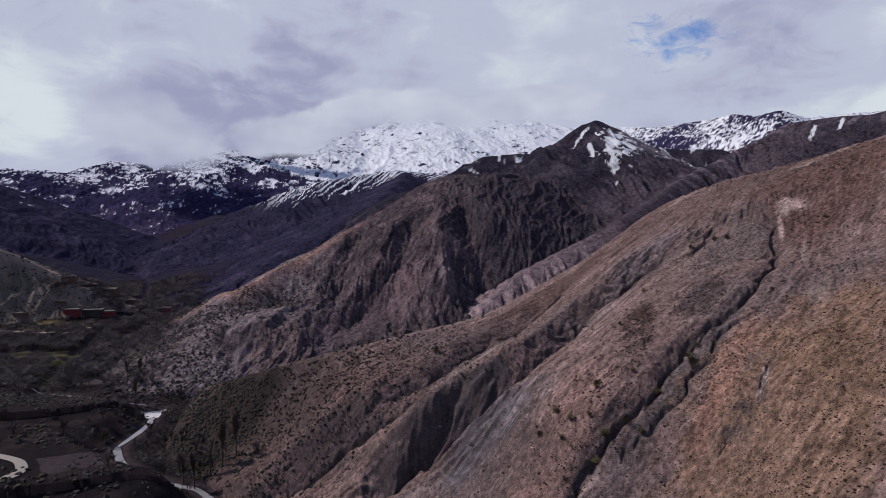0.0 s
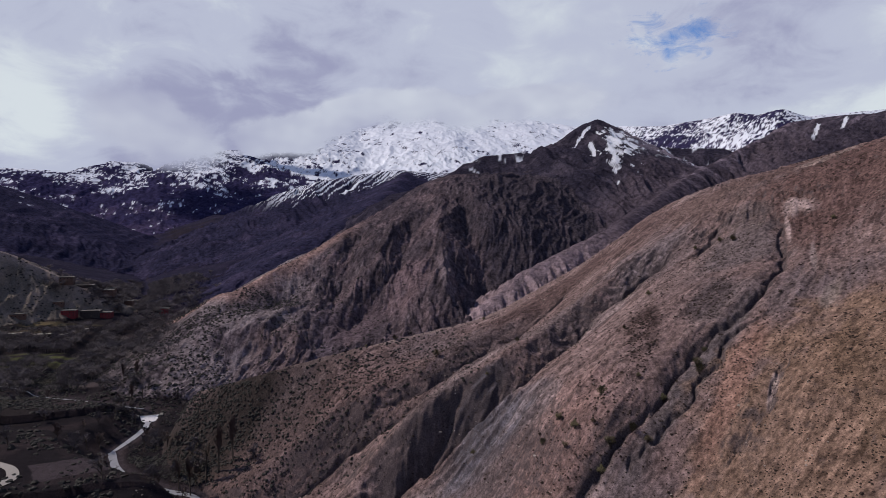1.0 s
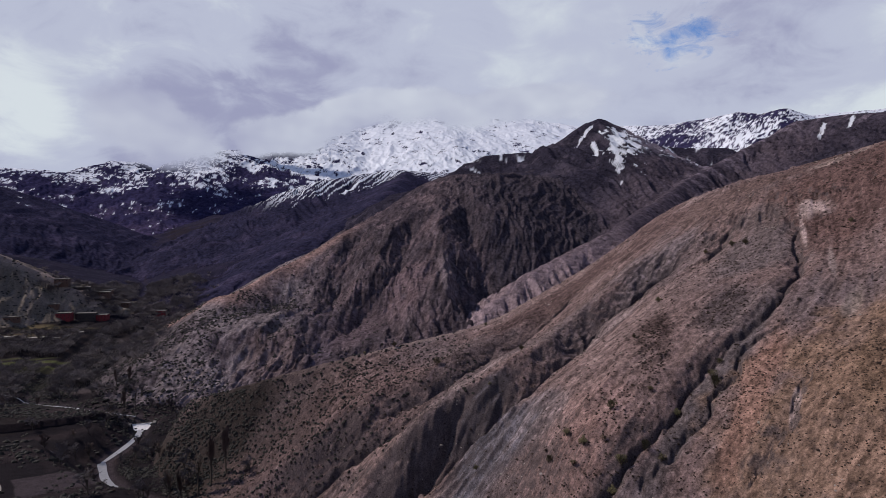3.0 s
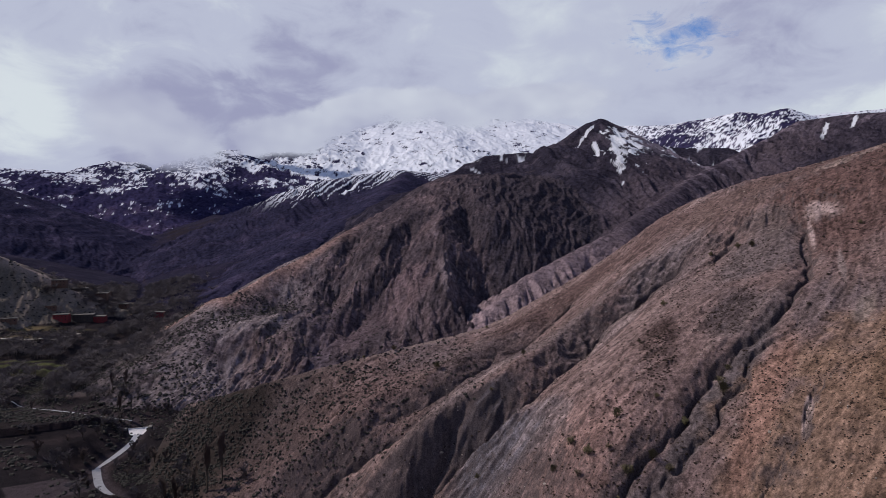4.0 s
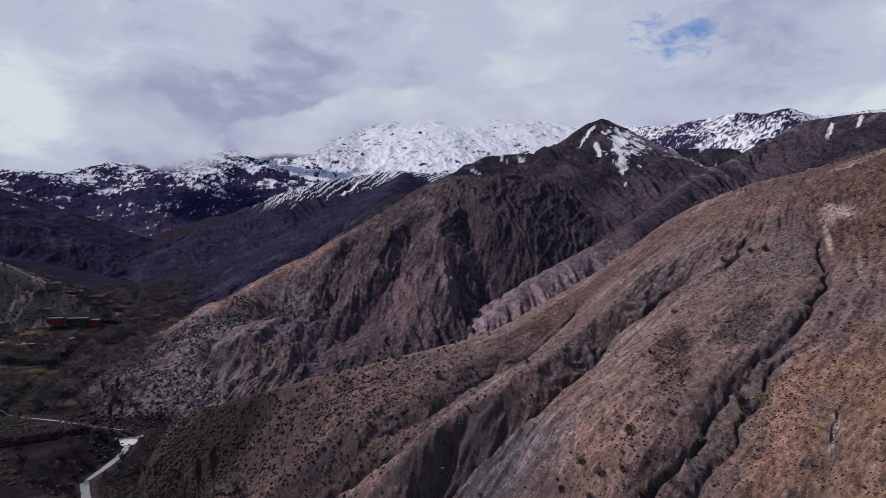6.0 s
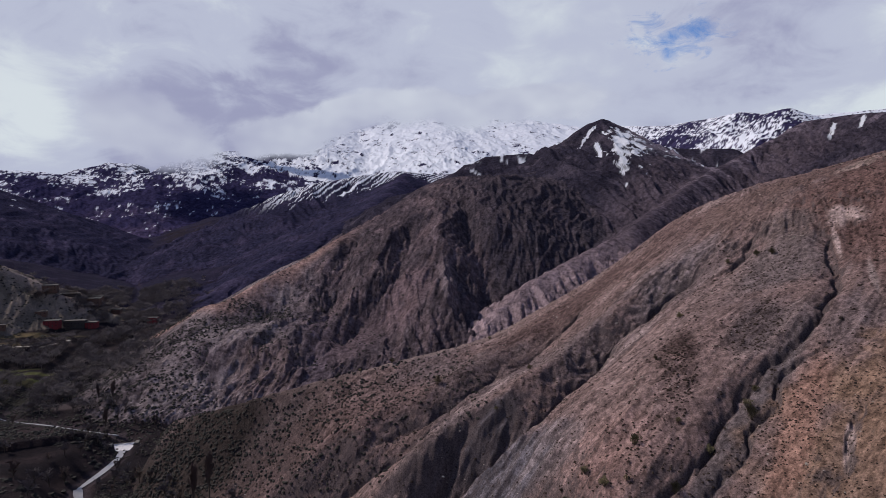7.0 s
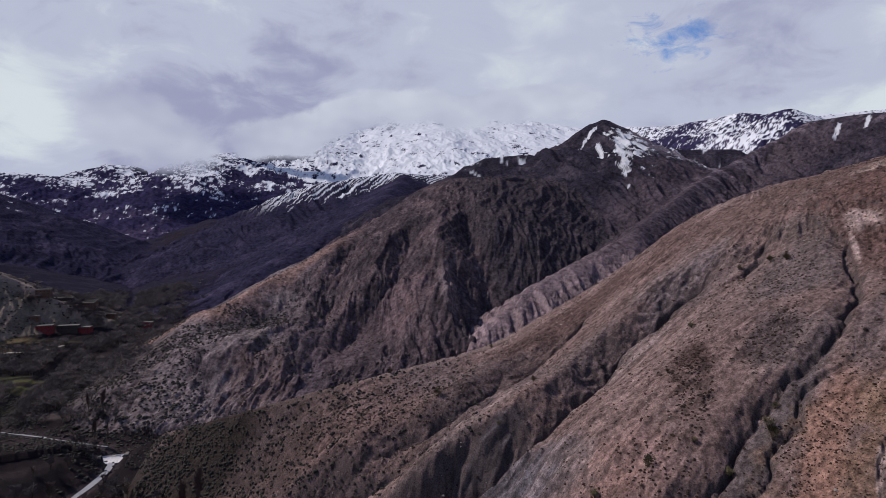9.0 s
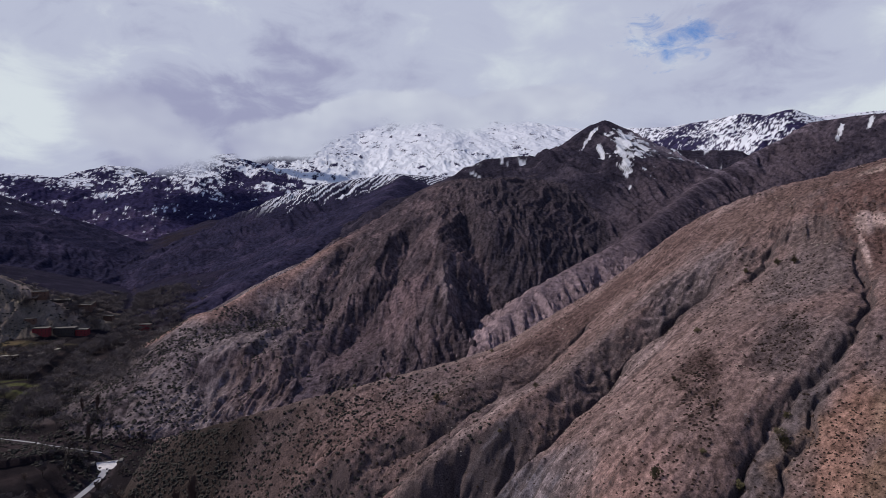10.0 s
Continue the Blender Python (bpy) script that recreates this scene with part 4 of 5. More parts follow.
cloud_bank([(-900, 3183, 400, 640), (-714, 3170, 340, 660), (-540, 3158, 335, 680), (-381, 3147, 365, 720), (-308, 3142, 410, 760), (-134, 3129, 500, 820), (216, 3105, 515, 830), (333, 3097, 500, 800), (421, 3091, 480, 780), (538, 3082, 515, 820), (744, 3068, 535, 840), (1039, 3047, 550, 850), (1300, 3029, 560, 850)], 5.2, 0.4)


# ---- helpers for things ----
def link_mesh(name, bm, mat, parent=None, label=""):
    """One bmesh as one mesh object, a thing or a part of one."""
    me = bpy.data.meshes.new(name)
    bm.to_mesh(me)
    bm.free()
    me.materials.append(mat)
    ob = new(name, me)
    ob.parent = parent
    return tagged(ob, label) if label else ob


def part(name, bm, mat, parent, label=""):
    return link_mesh(name, bm, mat, parent, label)


def soup(name, verts, faces, mat, label, category, smooth=False):
    """Uncountable small things, joined into one object."""
    me = bpy.data.meshes.new(name)
    me.vertices.add(len(verts))
    me.vertices.foreach_set("co", np.asarray(verts, np.float32).ravel())
    f = np.asarray(faces, np.int32)
    me.loops.add(f.size)
    me.loops.foreach_set("vertex_index", f.ravel())
    me.polygons.add(len(f))
    me.polygons.foreach_set("loop_start", np.arange(0, f.size, f.shape[1], dtype=np.int32))
    me.polygons.foreach_set("use_smooth", np.full(len(f), smooth))
    me.update(calc_edges=True)
    me.materials.append(mat)
    return tagged(new(name, me), label, category, kind="stuff")


def ground_at(x, y):
    return terrain(np.asarray(x, float), np.asarray(y, float))[0]


def box(bm, lo, hi, bevel=0.0):
    v = [bm.verts.new((x, y, z)) for z in (lo[2], hi[2]) for y in (lo[1], hi[1]) for x in (lo[0], hi[0])]
    fs = [bm.faces.new([v[i] for i in q]) for q in ((0, 2, 3, 1), (4, 5, 7, 6), (0, 1, 5, 4), (2, 6, 7, 3), (0, 4, 6, 2), (1, 3, 7, 5))]
    if bevel:
        bmesh.ops.bevel(bm, geom=list({e for f in fs for e in f.edges}), offset=bevel, segments=1, affect="EDGES")


rng = np.random.default_rng(11)

# ---- river and tracks ----
def ribbon(name, line, width, lift, mat, label, category, wobble=0.4):
    pts = []
    for p, q in zip(line, line[1:]):
        n = max(2, int(math.hypot(q[0] - p[0], q[1] - p[1]) / 2.0))
        pts += [(p[0] + (q[0] - p[0]) * k / n, p[1] + (q[1] - p[1]) * k / n) for k in range(n)]
    pts = np.array(pts + [line[-1][:2]])
    for _ in range(6):
        pts[1:-1] = (pts[:-2] + 2 * pts[1:-1] + pts[2:]) / 4
    tan = np.gradient(pts, axis=0)
    tan /= np.linalg.norm(tan, axis=1)[:, None]
    nor = np.stack([-tan[:, 1], tan[:, 0]], 1)
    bm = bmesh.new()
    rows = []
    wid = [width * (1 + wobble * noise.noise((k * 0.13, 2.2, width))) for k in range(len(pts))]
    for f in (-0.5, -0.25, 0, 0.25, 0.5):
        q = pts + nor * (np.array(wid) * f)[:, None]
        z = ground_at(q[:, 0], q[:, 1]) + lift
        rows.append([bm.verts.new((a, b, c)) for (a, b), c in zip(q, z)])
    for a, b in zip(rows, rows[1:]):
        for k in range(len(pts) - 1):
            bm.faces.new((a[k], a[k + 1], b[k + 1], b[k])).smooth = True
    bmesh.ops.recalc_face_normals(bm, faces=bm.faces)
    return tagged(link_mesh(name, bm, mat), label, category, kind="structure")


m_water = material("river_water", (0.17, 0.165, 0.175), 0.35, 0.6, 0.5, 0.15, 0.5)
m_track = material("track_dust", (0.24, 0.215, 0.20), 0.95, 0.2, 1.5, 0.05)
ribbon("water", [p[:2] for p in RIVER[2:8]], 2.8, 0.22, m_water, "pale foaming mountain river on the valley floor", "river", 0.9)
ribbon("water", [p[:2] for p in RIVER[7:11]], 2.4, 0.22, m_water, "pale foaming mountain river on the valley floor", "river", 0.9)
ribbon("water", [p[:2] for p in RIVER[11:15]] + [(-252, 414), (-280, 428)], 1.3, 0.25, m_water, "narrow pale stretch of the mountain river", "river", 0.9)
ribbon("road", [(-420, 570), (-380, 590), (-345, 602), (-326, 606), (-318, 622), (-312, 640)], 4.5, 0.25, m_track, "pale dusty track to the village", "road", 0.15)
ribbon("road", [(-192, 246), (-164, 248), (-149, 241), (-142, 230), (-146, 219), (-160, 211)], 4.0, 0.25, m_track, "pale bend of a dirt track above the river", "road", 0.1)



def weir(x, y, turn):
    """A low stone weir with white water falling over its face."""
    z = float(ground_at([x], [y])[0])
    root = new("weir")
    root.matrix_basis = pose(x, y, z, 0, 0, turn)
    r = random.Random(5)
    bm = bmesh.new()
    box(bm, (-6.5, 0.0, -3.0), (6.5, 1.2, 1.9), 0.12)
    part("wall", bm, m_stone_wall, root)
    bm = bmesh.new()
    rows = []
    for f in range(8):
        t = f / 7
        rows.append([bm.verts.new((u * (0.55 + 0.09 * (1 - t)) + r.uniform(-0.1, 0.1), 0.1 - 5.5 * t * t - r.uniform(0, 0.35), 2.05 - 2.2 * t + r.uniform(-0.14, 0.14))) for u in range(-8, 9)])
    for lo, hi in zip(rows, rows[1:]):
        for k in range(16):
            bm.faces.new((lo[k], lo[k + 1], hi[k + 1], hi[k]))
    part("falling_water", bm, m_foam, root, "white foaming water")
    for side in (-1, 1):
        bm = bmesh.new()
        box(bm, (side * 6.5 - 0.9, -2.6, -3.0), (side * 6.5 + 0.9, 1.6, 2.5), 0.15)
        part("abutment", bm, m_stone_wall, root)
    return tagged(root, "low stone weir with white water falling over it", "weir")


m_stone_wall = material("stone_wall", (0.10, 0.092, 0.088), 0.95, 0.3, 1.2, 0.05)
m_foam = material("foam", (0.42, 0.40, 0.41), 0.6, 0.45, 1.6, 0.1)
weir(-142, 358, 14)

# ---- cushion shrubs on the slopes ----
def cushions(name, x, y, size, mat, label):
    z = ground_at(x, y)
    n = len(x)
    k = 7
    ang = np.linspace(0, 2 * np.pi, k, endpoint=False)
    base = np.concatenate([np.stack([np.cos(ang), np.sin(ang), 0 * ang - 0.15], 1), np.stack([0.78 * np.cos(ang + 0.4), 0.78 * np.sin(ang + 0.4), 0 * ang + 0.45], 1), [[0, 0, 0.8]]])
    faces = []
    for i in range(k):
        j = (i + 1) % k
        faces += [(i, j, k + i), (j, k + j, k + i), (k + i, k + j, 2 * k)]
    turn = rng.uniform(0, 6.28, n)
    jit = 1 + rng.uniform(-0.35, 0.35, (n, len(base), 1))
    v = base[None] * jit
    c, s = np.cos(turn)[:, None], np.sin(turn)[:, None]
    out = np.stack([v[..., 0] * c - v[..., 1] * s, v[..., 0] * s + v[..., 1] * c, v[..., 2]], -1) * size[:, None, None] * np.array((1, 1, 0.95))
    out += np.stack([x, y, z], 1)[:, None]
    f = (np.array(faces)[None] + (np.arange(n) * len(base))[:, None, None]).reshape(-1, 3)
    return soup(name, out.reshape(-1, 3), f, mat, label, "shrubs")


def scatter(n, xr, yr, density):
    x, y = rng.uniform(*xr, n), rng.uniform(*yr, n)
    keep = rng.uniform(0, 1, n) < density(x.astype(np.float32), y.astype(np.float32))
    return x[keep], y[keep]


def blob(x, y, place, size, turn=0):
    a = radians(turn)
    u = ((x - place[0]) * math.cos(a) + (y - place[1]) * math.sin(a)) / size[0]
    v = (-(x - place[0]) * math.sin(a) + (y - place[1]) * math.cos(a)) / size[1]
    return step(1.25, 0.7, np.hypot(u, v))


def near_density(x, y):
    n = fbm(x, y, 22, 4, 401)
    front = along(CREST, x, y)
    w = 0.10 * step(-0.2, 0.3, n) + 0.05
    w = w + 0.75 * blob(x, y, (92, 204), (22, 6), 62) + 0.7 * blob(x, y, (110, 145), (42, 28), 40) * step(-0.3, 0.15, n) + 0.25 * blob(x, y, (60, 170), (22, 14), 40)
    w = w + 0.5 * blob(x, y, (120, 206), (15, 8), 40) + 0.25 * blob(x, y, (145, 240), (18, 10), 40) + 0.15 * blob(x, y, (-20, 262), (60, 28), 20)
    w = w + 0.12 * blob(x, y, (200, 250), (40, 30), 40)
    w = np.where(blob(x, y, (38, 206), (18, 12), 20) > 0.4, 0.03, w)
    ok = ((front[3] < 0) | (front[0] < 4)) & (x > -105)
    return w * ok


m_cushion = material("cushion_shrub", (0.021, 0.012, 0.009), 0.95, 0.4, 6.0)
m_thorn = material("thorn_shrub", (0.020, 0.018, 0.016), 0.95, 0.4, 6.0)
x, y = scatter(100000, (-110, 260), (100, 345), near_density)
cushions("cushion_shrubs", x, y, rng.uniform(0.2, 0.42, len(x)) * (1 - 0.3 * blob(x, y, (110, 145), (42, 28), 40)) * np.where(rng.uniform(0, 1, len(x)) < 0.06, 1.6, 1.0), m_cushion, "countless small dark cushion shrubs dotting the stony slope")
x, y = scatter(20000, (-132, 40), (235, 330), lambda x, y: (0.2 * blob(x, y, (-50, 275), (60, 32), 15) * step(-0.3, 0.2, fbm(x, y, 14, 3, 406)) + 0.8 * blob(x, y, (-96, 298), (34, 32), 0) * step(-0.25, 0.15, fbm(x, y, 18, 3, 405)) + 0.06) * ((along(CREST, x, y)[3] < 0) | (x < -80)) * (along(RIVER, x, y)[0] > 6))
cushions("thorn_shrubs", x, y, rng.uniform(0.32, 0.85, len(x)), m_thorn, "dark grey-green thorn shrubs scattered over the lower slope")
x, y = scatter(44000, (-260, 30), (340, 600), lambda x, y: (0.10 + 0.35 * step(-90, -150, x) + 0.4 * blob(x, y, (-96, 490), (40, 22), 25)) * step(-0.3, 0.2, fbm(x, y, 30, 3, 402)) * (along(RIDGES["mid"][0], x, y)[3] < 0) * step(30, -60, x))
cushions("spur_shrubs", x, y, rng.uniform(0.5, 1.0, len(x)), m_thorn, "dark shrubs covering the foot of the rocky spur")
x, y = scatter(2600, (-560, -330), (560, 740), lambda x, y: 0.5 + 0 * x)
cushions("bank_shrubs", x, y, rng.uniform(0.6, 1.5, len(x)), m_thorn, "dark shrubs on the far valley side")

m_stone = material("pale_stone", (0.21, 0.18, 0.165), 0.95, 0.35, 5.0)
x, y = scatter(60000, (-100, 260), (100, 345), lambda x, y: 0.12 * step(0.0, 0.35, fbm(x, y, 18, 3, 403)) * (along(CREST, x, y)[3] < 0))
stones = cushions("loose_stones", x, y, rng.uniform(0.10, 0.30, len(x)) * np.where(rng.uniform(0, 1, len(x)) < 0.06, 2.0, 1.0), m_stone, "pale loose stones strewn over the slope")
tagged(stones, category="stones")

x, y = scatter(5200, (-262, -105), (215, 425), lambda x, y: step(0.0, 0.3, fbm(x, y, 26, 4, 404)) * (along(RIVER, x, y)[0] > 5) * ((along(RIVER, x, y)[3] > 0) | (y > 380)) * 0.6)
cushions("hedge_shrubs", x, y, rng.uniform(0.5, 1.5, len(x)), m_thorn, "dark leafless hedges and scrub between the valley fields")

# ---- leafy bushes that stand out on the slope ----
m_leaf = material("bush_leaf", (0.068, 0.058, 0.027), 0.8, 0.5, 3.0)
m_leaf_dry = material("bush_leaf_dry", (0.085, 0.070, 0.036), 0.85, 0.45, 3.0)
m_bark = material("bark", (0.055, 0.042, 0.034), 0.95, 0.3, 6.0)


def stick(bm, a, b, ra, rb, sides=4):
    a, b = Vector(a), Vector(b)
    d = (b - a).normalized()
    u = d.orthogonal().normalized()
    v = d.cross(u)
    rings = []
    for p, r in ((a, ra), (b, rb)):
        rings.append([bm.verts.new(p + (u * math.cos(t) + v * math.sin(t)) * r) for t in [2 * math.pi * k / sides for k in range(sides)]])
    for k in range(sides):
        j = (k + 1) % sides
        bm.faces.new((rings[0][k], rings[0][j], rings[1][j], rings[1][k]))


def bush(seed, mat):
    """A bush a metre across and high: stems and many small leaves in uneven clumps."""
    r = random.Random(seed)
    root = new("bush")
    stems, leaves = bmesh.new(), bmesh.new()
    clumps = []
    for k in range(9):
        a, lean = r.uniform(0, 6.28), r.uniform(0.1, 0.42)
        tip = Vector((math.cos(a) * lean, math.sin(a) * lean, r.uniform(0.35, 0.8)))
        stick(stems, (0, 0, -0.12), tip * 0.55, 0.022, 0.014)
        stick(stems, tip * 0.55, tip, 0.014, 0.006)
        clumps.append((tip, r.uniform(0.14, 0.27)))
    clumps.append((Vector((0, 0, 0.45)), 0.3))
    for centre, size in clumps:
        for _ in range(60):
            d = Vector((r.gauss(0, 1), r.gauss(0, 1), r.gauss(0, 0.9))).normalized()
            p = centre + d * size * r.uniform(0.55, 1.08)
            if p.z < 0.0:
                continue
            u = Vector((r.gauss(0, 1), r.gauss(0, 1), r.gauss(0, 1))).normalized() * r.uniform(0.03, 0.06)
            w = u.orthogonal().normalized() * u.length * r.uniform(0.5, 0.9)
            leaves.faces.new([leaves.verts.new(q) for q in (p - u, p - w, p + u, p + w)])
    part("stems", stems, m_bark, root)
    part("foliage", leaves, mat, root)
    return root


BUSHES = [(67, 178, 2.6, 0), (85, 172, 2.2, 0), (99, 178, 2.6, 0), (98, 175, 3.0, 0), (48, 178, 1.9, 0), (57, 173, 2.3, 1), (72, 165, 2.6, 0), (54, 180, 2.0, 1),
          (62, 171, 1.6, 1), (53, 170, 1.6, 0), (65, 164, 2.6, 0), (22, 274, 3.2, 1), (3, 303, 2.6, 1), (-12, 301, 1.5, 1), (56, 250, 1.9, 1), (108, 234, 1.9, 1),
          (151, 255, 2.2, 1), (154, 250, 2.4, 1), (52, 318, 1.6, 1), (143, 263, 1.6, 1), (88, 211, 1.3, 1), (80, 180, 1.4, 1), (184, 228, 1.8, 1), (104, 183, 1.6, 0),
          (75, 161, 2.0, 1), (61, 160, 2.4, 1), (30, 204, 1.6, 1), (21, 219, 1.8, 1), (40, 235, 1.3, 1)]
kinds = [bush(3, m_leaf), bush(8, m_leaf_dry)]
labels = ("olive-green leafy bush on the stony slope", "dull brown-green dry bush on the stony slope")
bz = ground_at([b[0] for b in BUSHES], [b[1] for b in BUSHES])
seen_kind = set()
for (bx, by, size, kind), gz in zip(BUSHES, bz):
    m = pose(bx, by, gz, 0, 0, (bx * 37 + by * 11) % 360)
    if kind in seen_kind:
        ob = copy_thing(kinds[kind], m)
    else:
        ob = kinds[kind]
        seen_kind.add(kind)
        ob.matrix_basis = m
    ob.scale = (size * 1.3, size * 1.3, size * 1.3)
    tagged(ob, labels[kind], "bush", "bushes on the slope")

# ---- bare trees of the valley ----
m_twig = material("twigs", (0.088, 0.072, 0.076), 0.95, 0.4, 3.0)
m_twig_red = material("red_twigs", (0.06, 0.04, 0.038), 0.95, 0.35, 3.0)


def bare_tree(seed, tall, spread, twig, name, slim=False):
    r = random.Random(seed)
    root = new(name)
    trunk, crown = bmesh.new(), bmesh.new()

    def twig_tri(a, b, w):
        side = (b - a).orthogonal().normalized() * w
        crown.faces.new([crown.verts.new(q) for q in (a - side, a + side, b)])

    def grow(p, d, length, rad, depth):
        q = p + d * length
        if depth <= 1:
            stick(trunk, p, q, rad, rad * 0.65, 5 if depth == 0 else 4)
        else:
            twig_tri(p, q, max(rad, (0, 0, 0.13, 0.10, 0.085)[depth]))
        if depth >= 4:
            return
        for k in range((5, 5, 5, 5)[depth]):
            t = r.uniform(0.35, 1.0)
            bend = Vector((r.gauss(0, 1), r.gauss(0, 1), r.gauss(0.35, 0.5))) * (0.28 if slim else spread)
            nd = (d + bend + Vector((0, 0, 0.7 if slim else 0.1))).normalized()
            grow(p + d * length * t, nd, length * r.uniform(0.5, 0.75), rad * 0.55, depth + 1)

    grow(Vector((0, 0, -0.4)), Vector((r.gauss(0, 0.04), r.gauss(0, 0.04), 1)).normalized(), tall * (0.55 if slim else 0.42), tall * 0.022, 0)
    part("trunk", trunk, m_bark, root)
    part("crown", crown, twig, root, "bare grey twigs")
    return root


def plant(tree, spots, label, group):
    zz = ground_at([s[0] for s in spots], [s[1] for s in spots])
    for k, ((tx, ty, sc), gz) in enumerate(zip(spots, zz)):
        m = pose(tx, ty, gz, 0, 0, (k * 71) % 360)
        ob = tree if k == 0 else copy_thing(tree, m)
        ob.matrix_basis = m
        ob.scale = (sc, sc, sc)
        tagged(ob, label, "tree", group)


broad = [bare_tree(21, 12, 0.8, m_twig, "bare_tree"), bare_tree(22, 10, 0.95, m_twig, "bare_tree"), bare_tree(23, 10, 0.8, m_twig_red, "bare_tree")]
slim = bare_tree(31, 20, 0.5, m_twig_red, "poplar_tree", True)
sp = [[], [], []]
for k in range(60):
    f = rng.uniform(0, 1)
    i = min(int(2 + f * 11), 13)
    p, q = RIVER[i], RIVER[i + 1]
    t = rng.uniform(0, 1)
    off = rng.choice((-1, 1)) * rng.uniform(6, 24)
    ux, uy = q[0] - p[0], q[1] - p[1]
    ln = math.hypot(ux, uy)
    sp[k % 3].append((p[0] + ux * t - uy / ln * off, p[1] + uy * t + ux / ln * off, rng.uniform(0.6, 1.05)))
sp[0] = [(-150, 290, 1.0), (-112, 234, 1.15), (-167, 268, 1.0), (-205, 322, 0.9)] + sp[0]
sp[1] = [(-140, 268, 0.9), (-186, 330, 1.0), (-214, 352, 0.9), (-232, 392, 1.0)] + sp[1]
plant(broad[0], sp[0], "bare grey-brown broad tree by the river", "bare trees by the river")
plant(broad[1], sp[1], "bare grey spreading tree by the river", "bare trees by the river")
plant(broad[2], sp[2], "bare reddish-brown small tree by the river", "bare trees by the river")
plant(slim, [(-78, 270, 1.0), (-83, 268, 0.9), (-72, 272, 0.95), (-88, 262, 0.8), (-95, 268, 0.7), (-158, 372, 0.7), (-154, 378, 0.6), (-165, 398, 0.7), (-175, 402, 0.6)], "slim bare poplar with reddish upright twigs by the river", "poplars")


def woods(name, tree, x, y, sc, label):
    """Far thickets, joined into one."""
    z = ground_at(x, y)
    vs, fs, base = [], [], 0
    src = []
    for ob in tree.children:
        me = ob.data
        co = np.array([v.co[:] for v in me.vertices], np.float32)
        tri = []
        for p in me.polygons:
            vv = p.vertices[:]
            tri += [(vv[0], vv[i], vv[i + 1]) for i in range(1, len(vv) - 1)]
        src.append((co, np.array(tri)))
    for k in range(len(x)):
        a = rng.uniform(0, 6.28)
        R = np.array([[math.cos(a), -math.sin(a), 0], [math.sin(a), math.cos(a), 0], [0, 0, 1]], np.float32)
        for co, tri in src:
            keep = tri[rng.uniform(0, 1, len(tri)) < 0.30]
            vs.append(co @ R.T * sc[k] * np.array((1.4, 1.4, 1), np.float32) + np.array((x[k], y[k], z[k]), np.float32))
            fs.append(keep + base)
            base += len(co)
    return soup(name, np.concatenate(vs), np.concatenate(fs), m_twig, label, "trees")


def wood_density(x, y):
    d, arc, _, side = along(RIVER, x, y)
    n = fbm(x, y, 45, 3, 411)
    w = step(105, 25, d) * step(-0.35, 0.1, n) * step(392, 415, y)
    w = w * (1 - blob(x, y, (-290, 508), (44, 22), 20)) * (1 - blob(x, y, (-340, 680), (66, 34), 5)) * (1 - blob(x, y, (-375, 620), (60, 40), 25)) * (1 - blob(x, y, (-200, 415), (26, 8), -10))
    return w * step(5, 9, d)


x, y = scatter(9000, (-420, -150), (395, 1000), wood_density)
thick = bare_tree(24, 8.5, 1.0, m_twig, "bare_tree")
woods("bare_woods", thick, x, y, rng.uniform(0.8, 1.5, len(x)), "grey thicket of leafless trees along the valley floor")

for ob in list(thick.children):
    bpy.data.objects.remove(ob)
bpy.data.objects.remove(thick)

# ---- village ----
m_red = material("red_render", (0.15, 0.022, 0.028), 0.9, 0.15, 0.8)
m_mud = material("mud_wall", (0.105, 0.062, 0.050), 0.95, 0.25, 0.8, 0.02)
m_darkwall = material("dark_wall", (0.040, 0.033, 0.034), 0.95, 0.2, 0.8)
m_roof = material("flat_roof", (0.085, 0.076, 0.074), 0.95, 0.2, 0.7)
m_glass = material("dark_pane", (0.02, 0.02, 0.025), 0.2, 0.2, 1.0, 0, 0.5)
m_wood = material("old_wood", (0.07, 0.05, 0.04), 0.8, 0.3, 2.0)


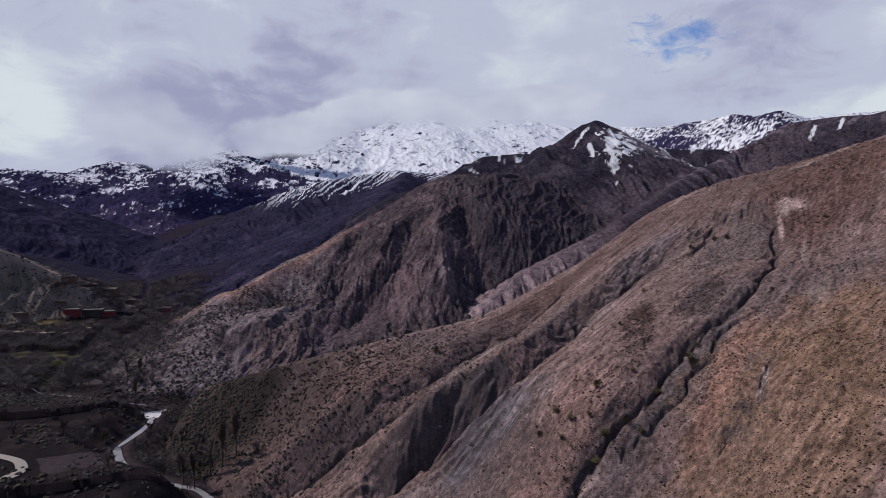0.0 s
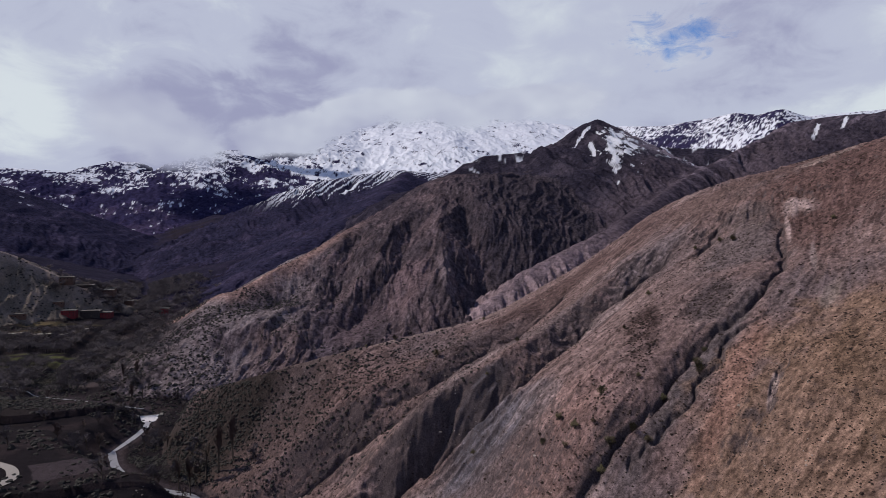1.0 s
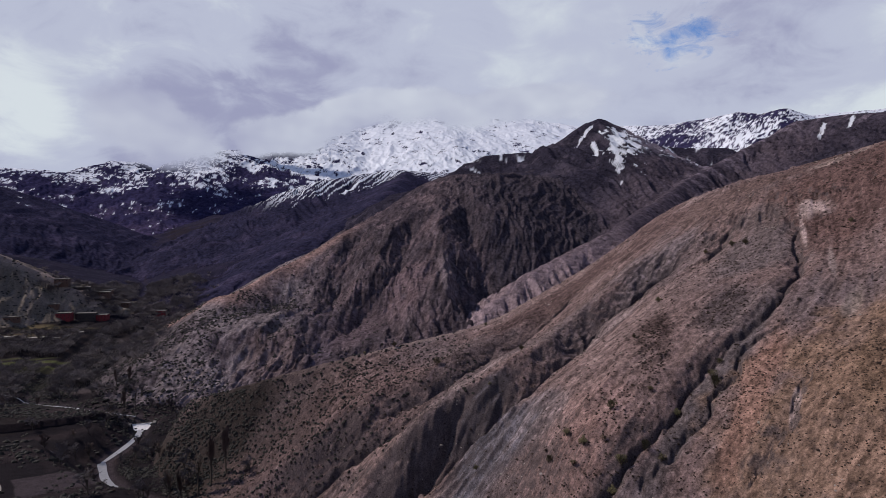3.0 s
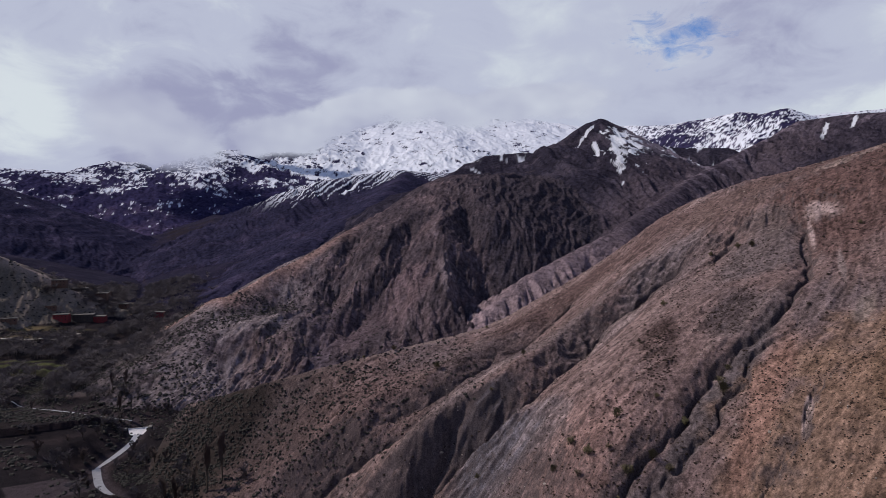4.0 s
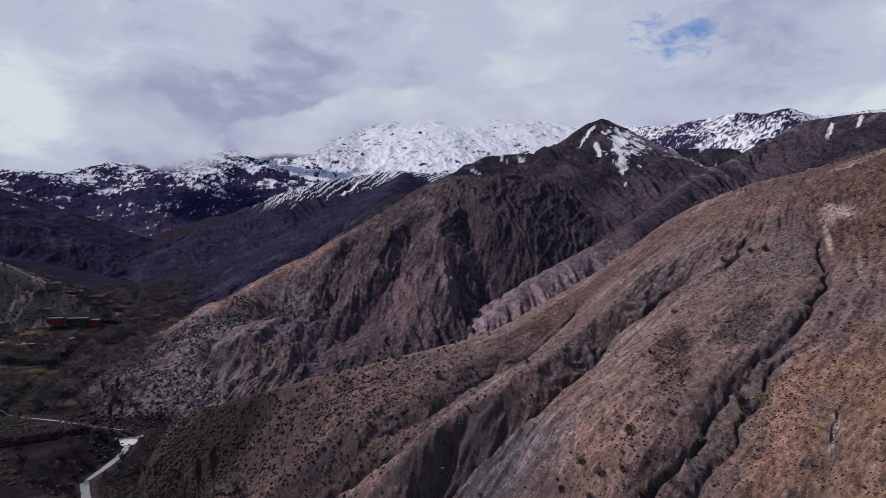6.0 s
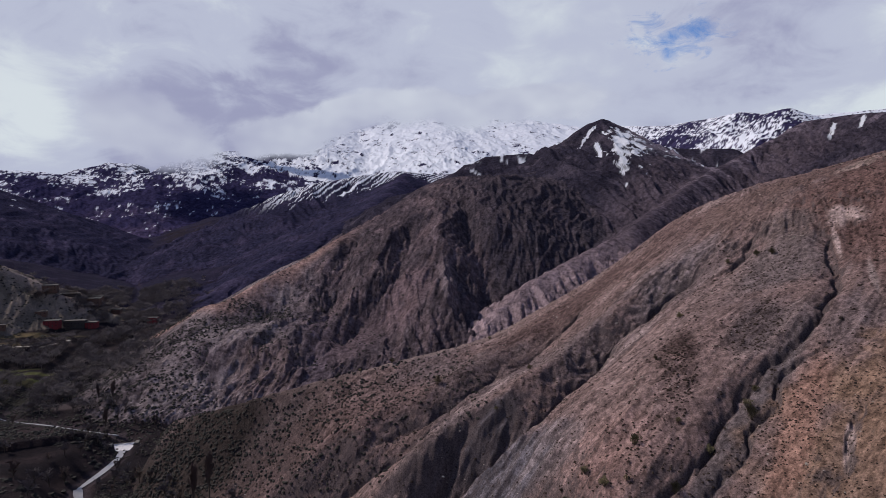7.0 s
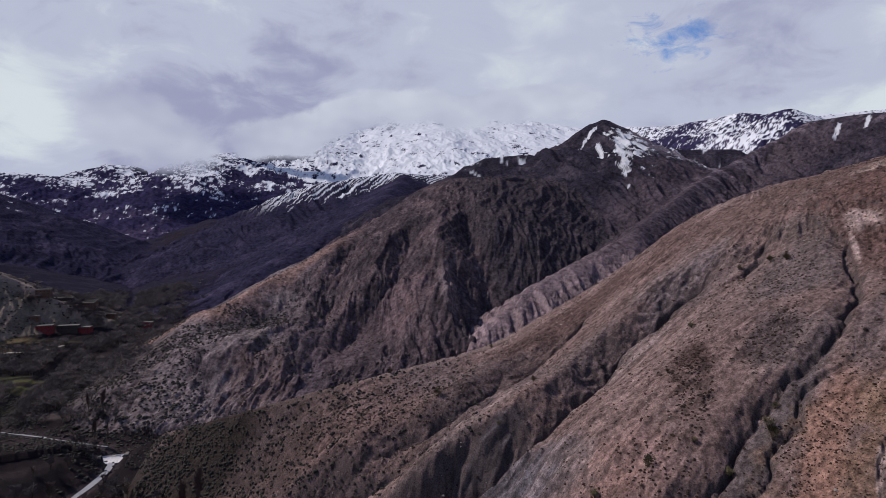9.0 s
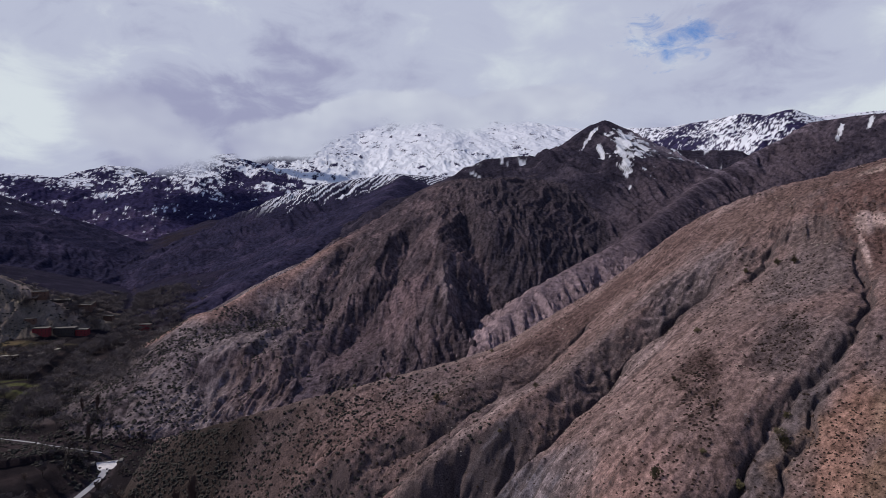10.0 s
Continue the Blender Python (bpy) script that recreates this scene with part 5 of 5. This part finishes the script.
def house(x, y, w, d, h, turn, wall_mat, label):
    root = new("house")
    z = float(ground_at([x], [y])[0])
    root.matrix_basis = pose(x, y, z - 0.3, 0, 0, turn)
    bm = bmesh.new()
    box(bm, (-w / 2, -d / 2, -2.5), (w / 2, d / 2, h), 0.06)
    wall = part("wall", bm, wall_mat, root)
    bm = bmesh.new()
    box(bm, (-w / 2 - 0.3, -d / 2 - 0.3, h + 0.004), (w / 2 + 0.3, d / 2 + 0.3, h + 0.28), 0.05)
    for lo, hi in (((-w / 2 - 0.3, -d / 2 - 0.3), (w / 2 + 0.3, -d / 2)), ((-w / 2 - 0.3, d / 2), (w / 2 + 0.3, d / 2 + 0.3))):
        box(bm, (*lo, h + 0.284), (*hi, h + 0.75))
    part("roof", bm, m_roof, root)
    n = max(1, int(w / 3.2))
    for storey in range(max(1, int(h / 2.9))):
        for k in range(n):
            wx = -w / 2 + (k + 0.5) * w / n
            if storey == 0 and k == n // 2:
                bm = bmesh.new()
                box(bm, (wx - 0.5, -d / 2 - 0.09, 0.3), (wx + 0.5, -d / 2 - 0.01, 2.3))
                part("door", bm, m_wood, root)
                continue
            bm = bmesh.new()
            box(bm, (wx - 0.5, -d / 2 - 0.08, storey * 2.9 + 1.2), (wx + 0.5, -d / 2 - 0.01, storey * 2.9 + 2.3))
            win = part("window", bm, m_wood, root)
            bm = bmesh.new()
            box(bm, (wx - 0.4, -d / 2 - 0.10, storey * 2.9 + 1.3), (wx + 0.4, -d / 2 - 0.084, storey * 2.9 + 2.2))
            part("pane", bm, m_glass, win)
    return tagged(root, label, "house", "village houses")


RED_H, DARK_H, MUD_H = "bright red rendered flat-roofed village house", "long dark flat-roofed village house", "mud-brown flat-roofed village house on the valley side"
for hx, hy, w, d, h, a, mt, lb in (
        (-350, 680, 14, 10, 6.4, 8, m_red, RED_H), (-320, 698, 13, 10, 6.4, 4, m_red, RED_H), (-334, 694, 20, 10, 7.0, 6, m_darkwall, DARK_H),
        (-262, 716, 10, 8, 6.5, 0, m_red, RED_H), (-360, 735, 20, 10, 7, 10, m_darkwall, DARK_H), (-338, 742, 16, 9, 6, 5, m_mud, MUD_H),
        (-372, 720, 14, 9, 6, 12, m_mud, MUD_H), (-350, 775, 15, 9, 6, 5, m_mud, MUD_H), (-372, 800, 12, 8, 6.5, 5, m_mud, MUD_H)):
    house(hx, hy, w, d, h, a, mt, lb)
for hx, hy, w, d, h, a, mt, lb in (
        (-322, 760, 14, 8, 3.2, 3, m_mud, MUD_H), (-300, 772, 12, 8, 3.2, 0, m_mud, MUD_H), (-392, 850, 16, 9, 6.5, 8, m_mud, MUD_H),
        (-378, 845, 10, 8, 6.5, 8, m_red, "dull red flat-roofed house beyond the village"), (-366, 690, 10, 7, 3.4, 15, m_mud, MUD_H), (-380, 640, 14, 7, 3.4, 25, m_mud, MUD_H)):
    house(hx, hy, w, d, h, a, mt, lb)
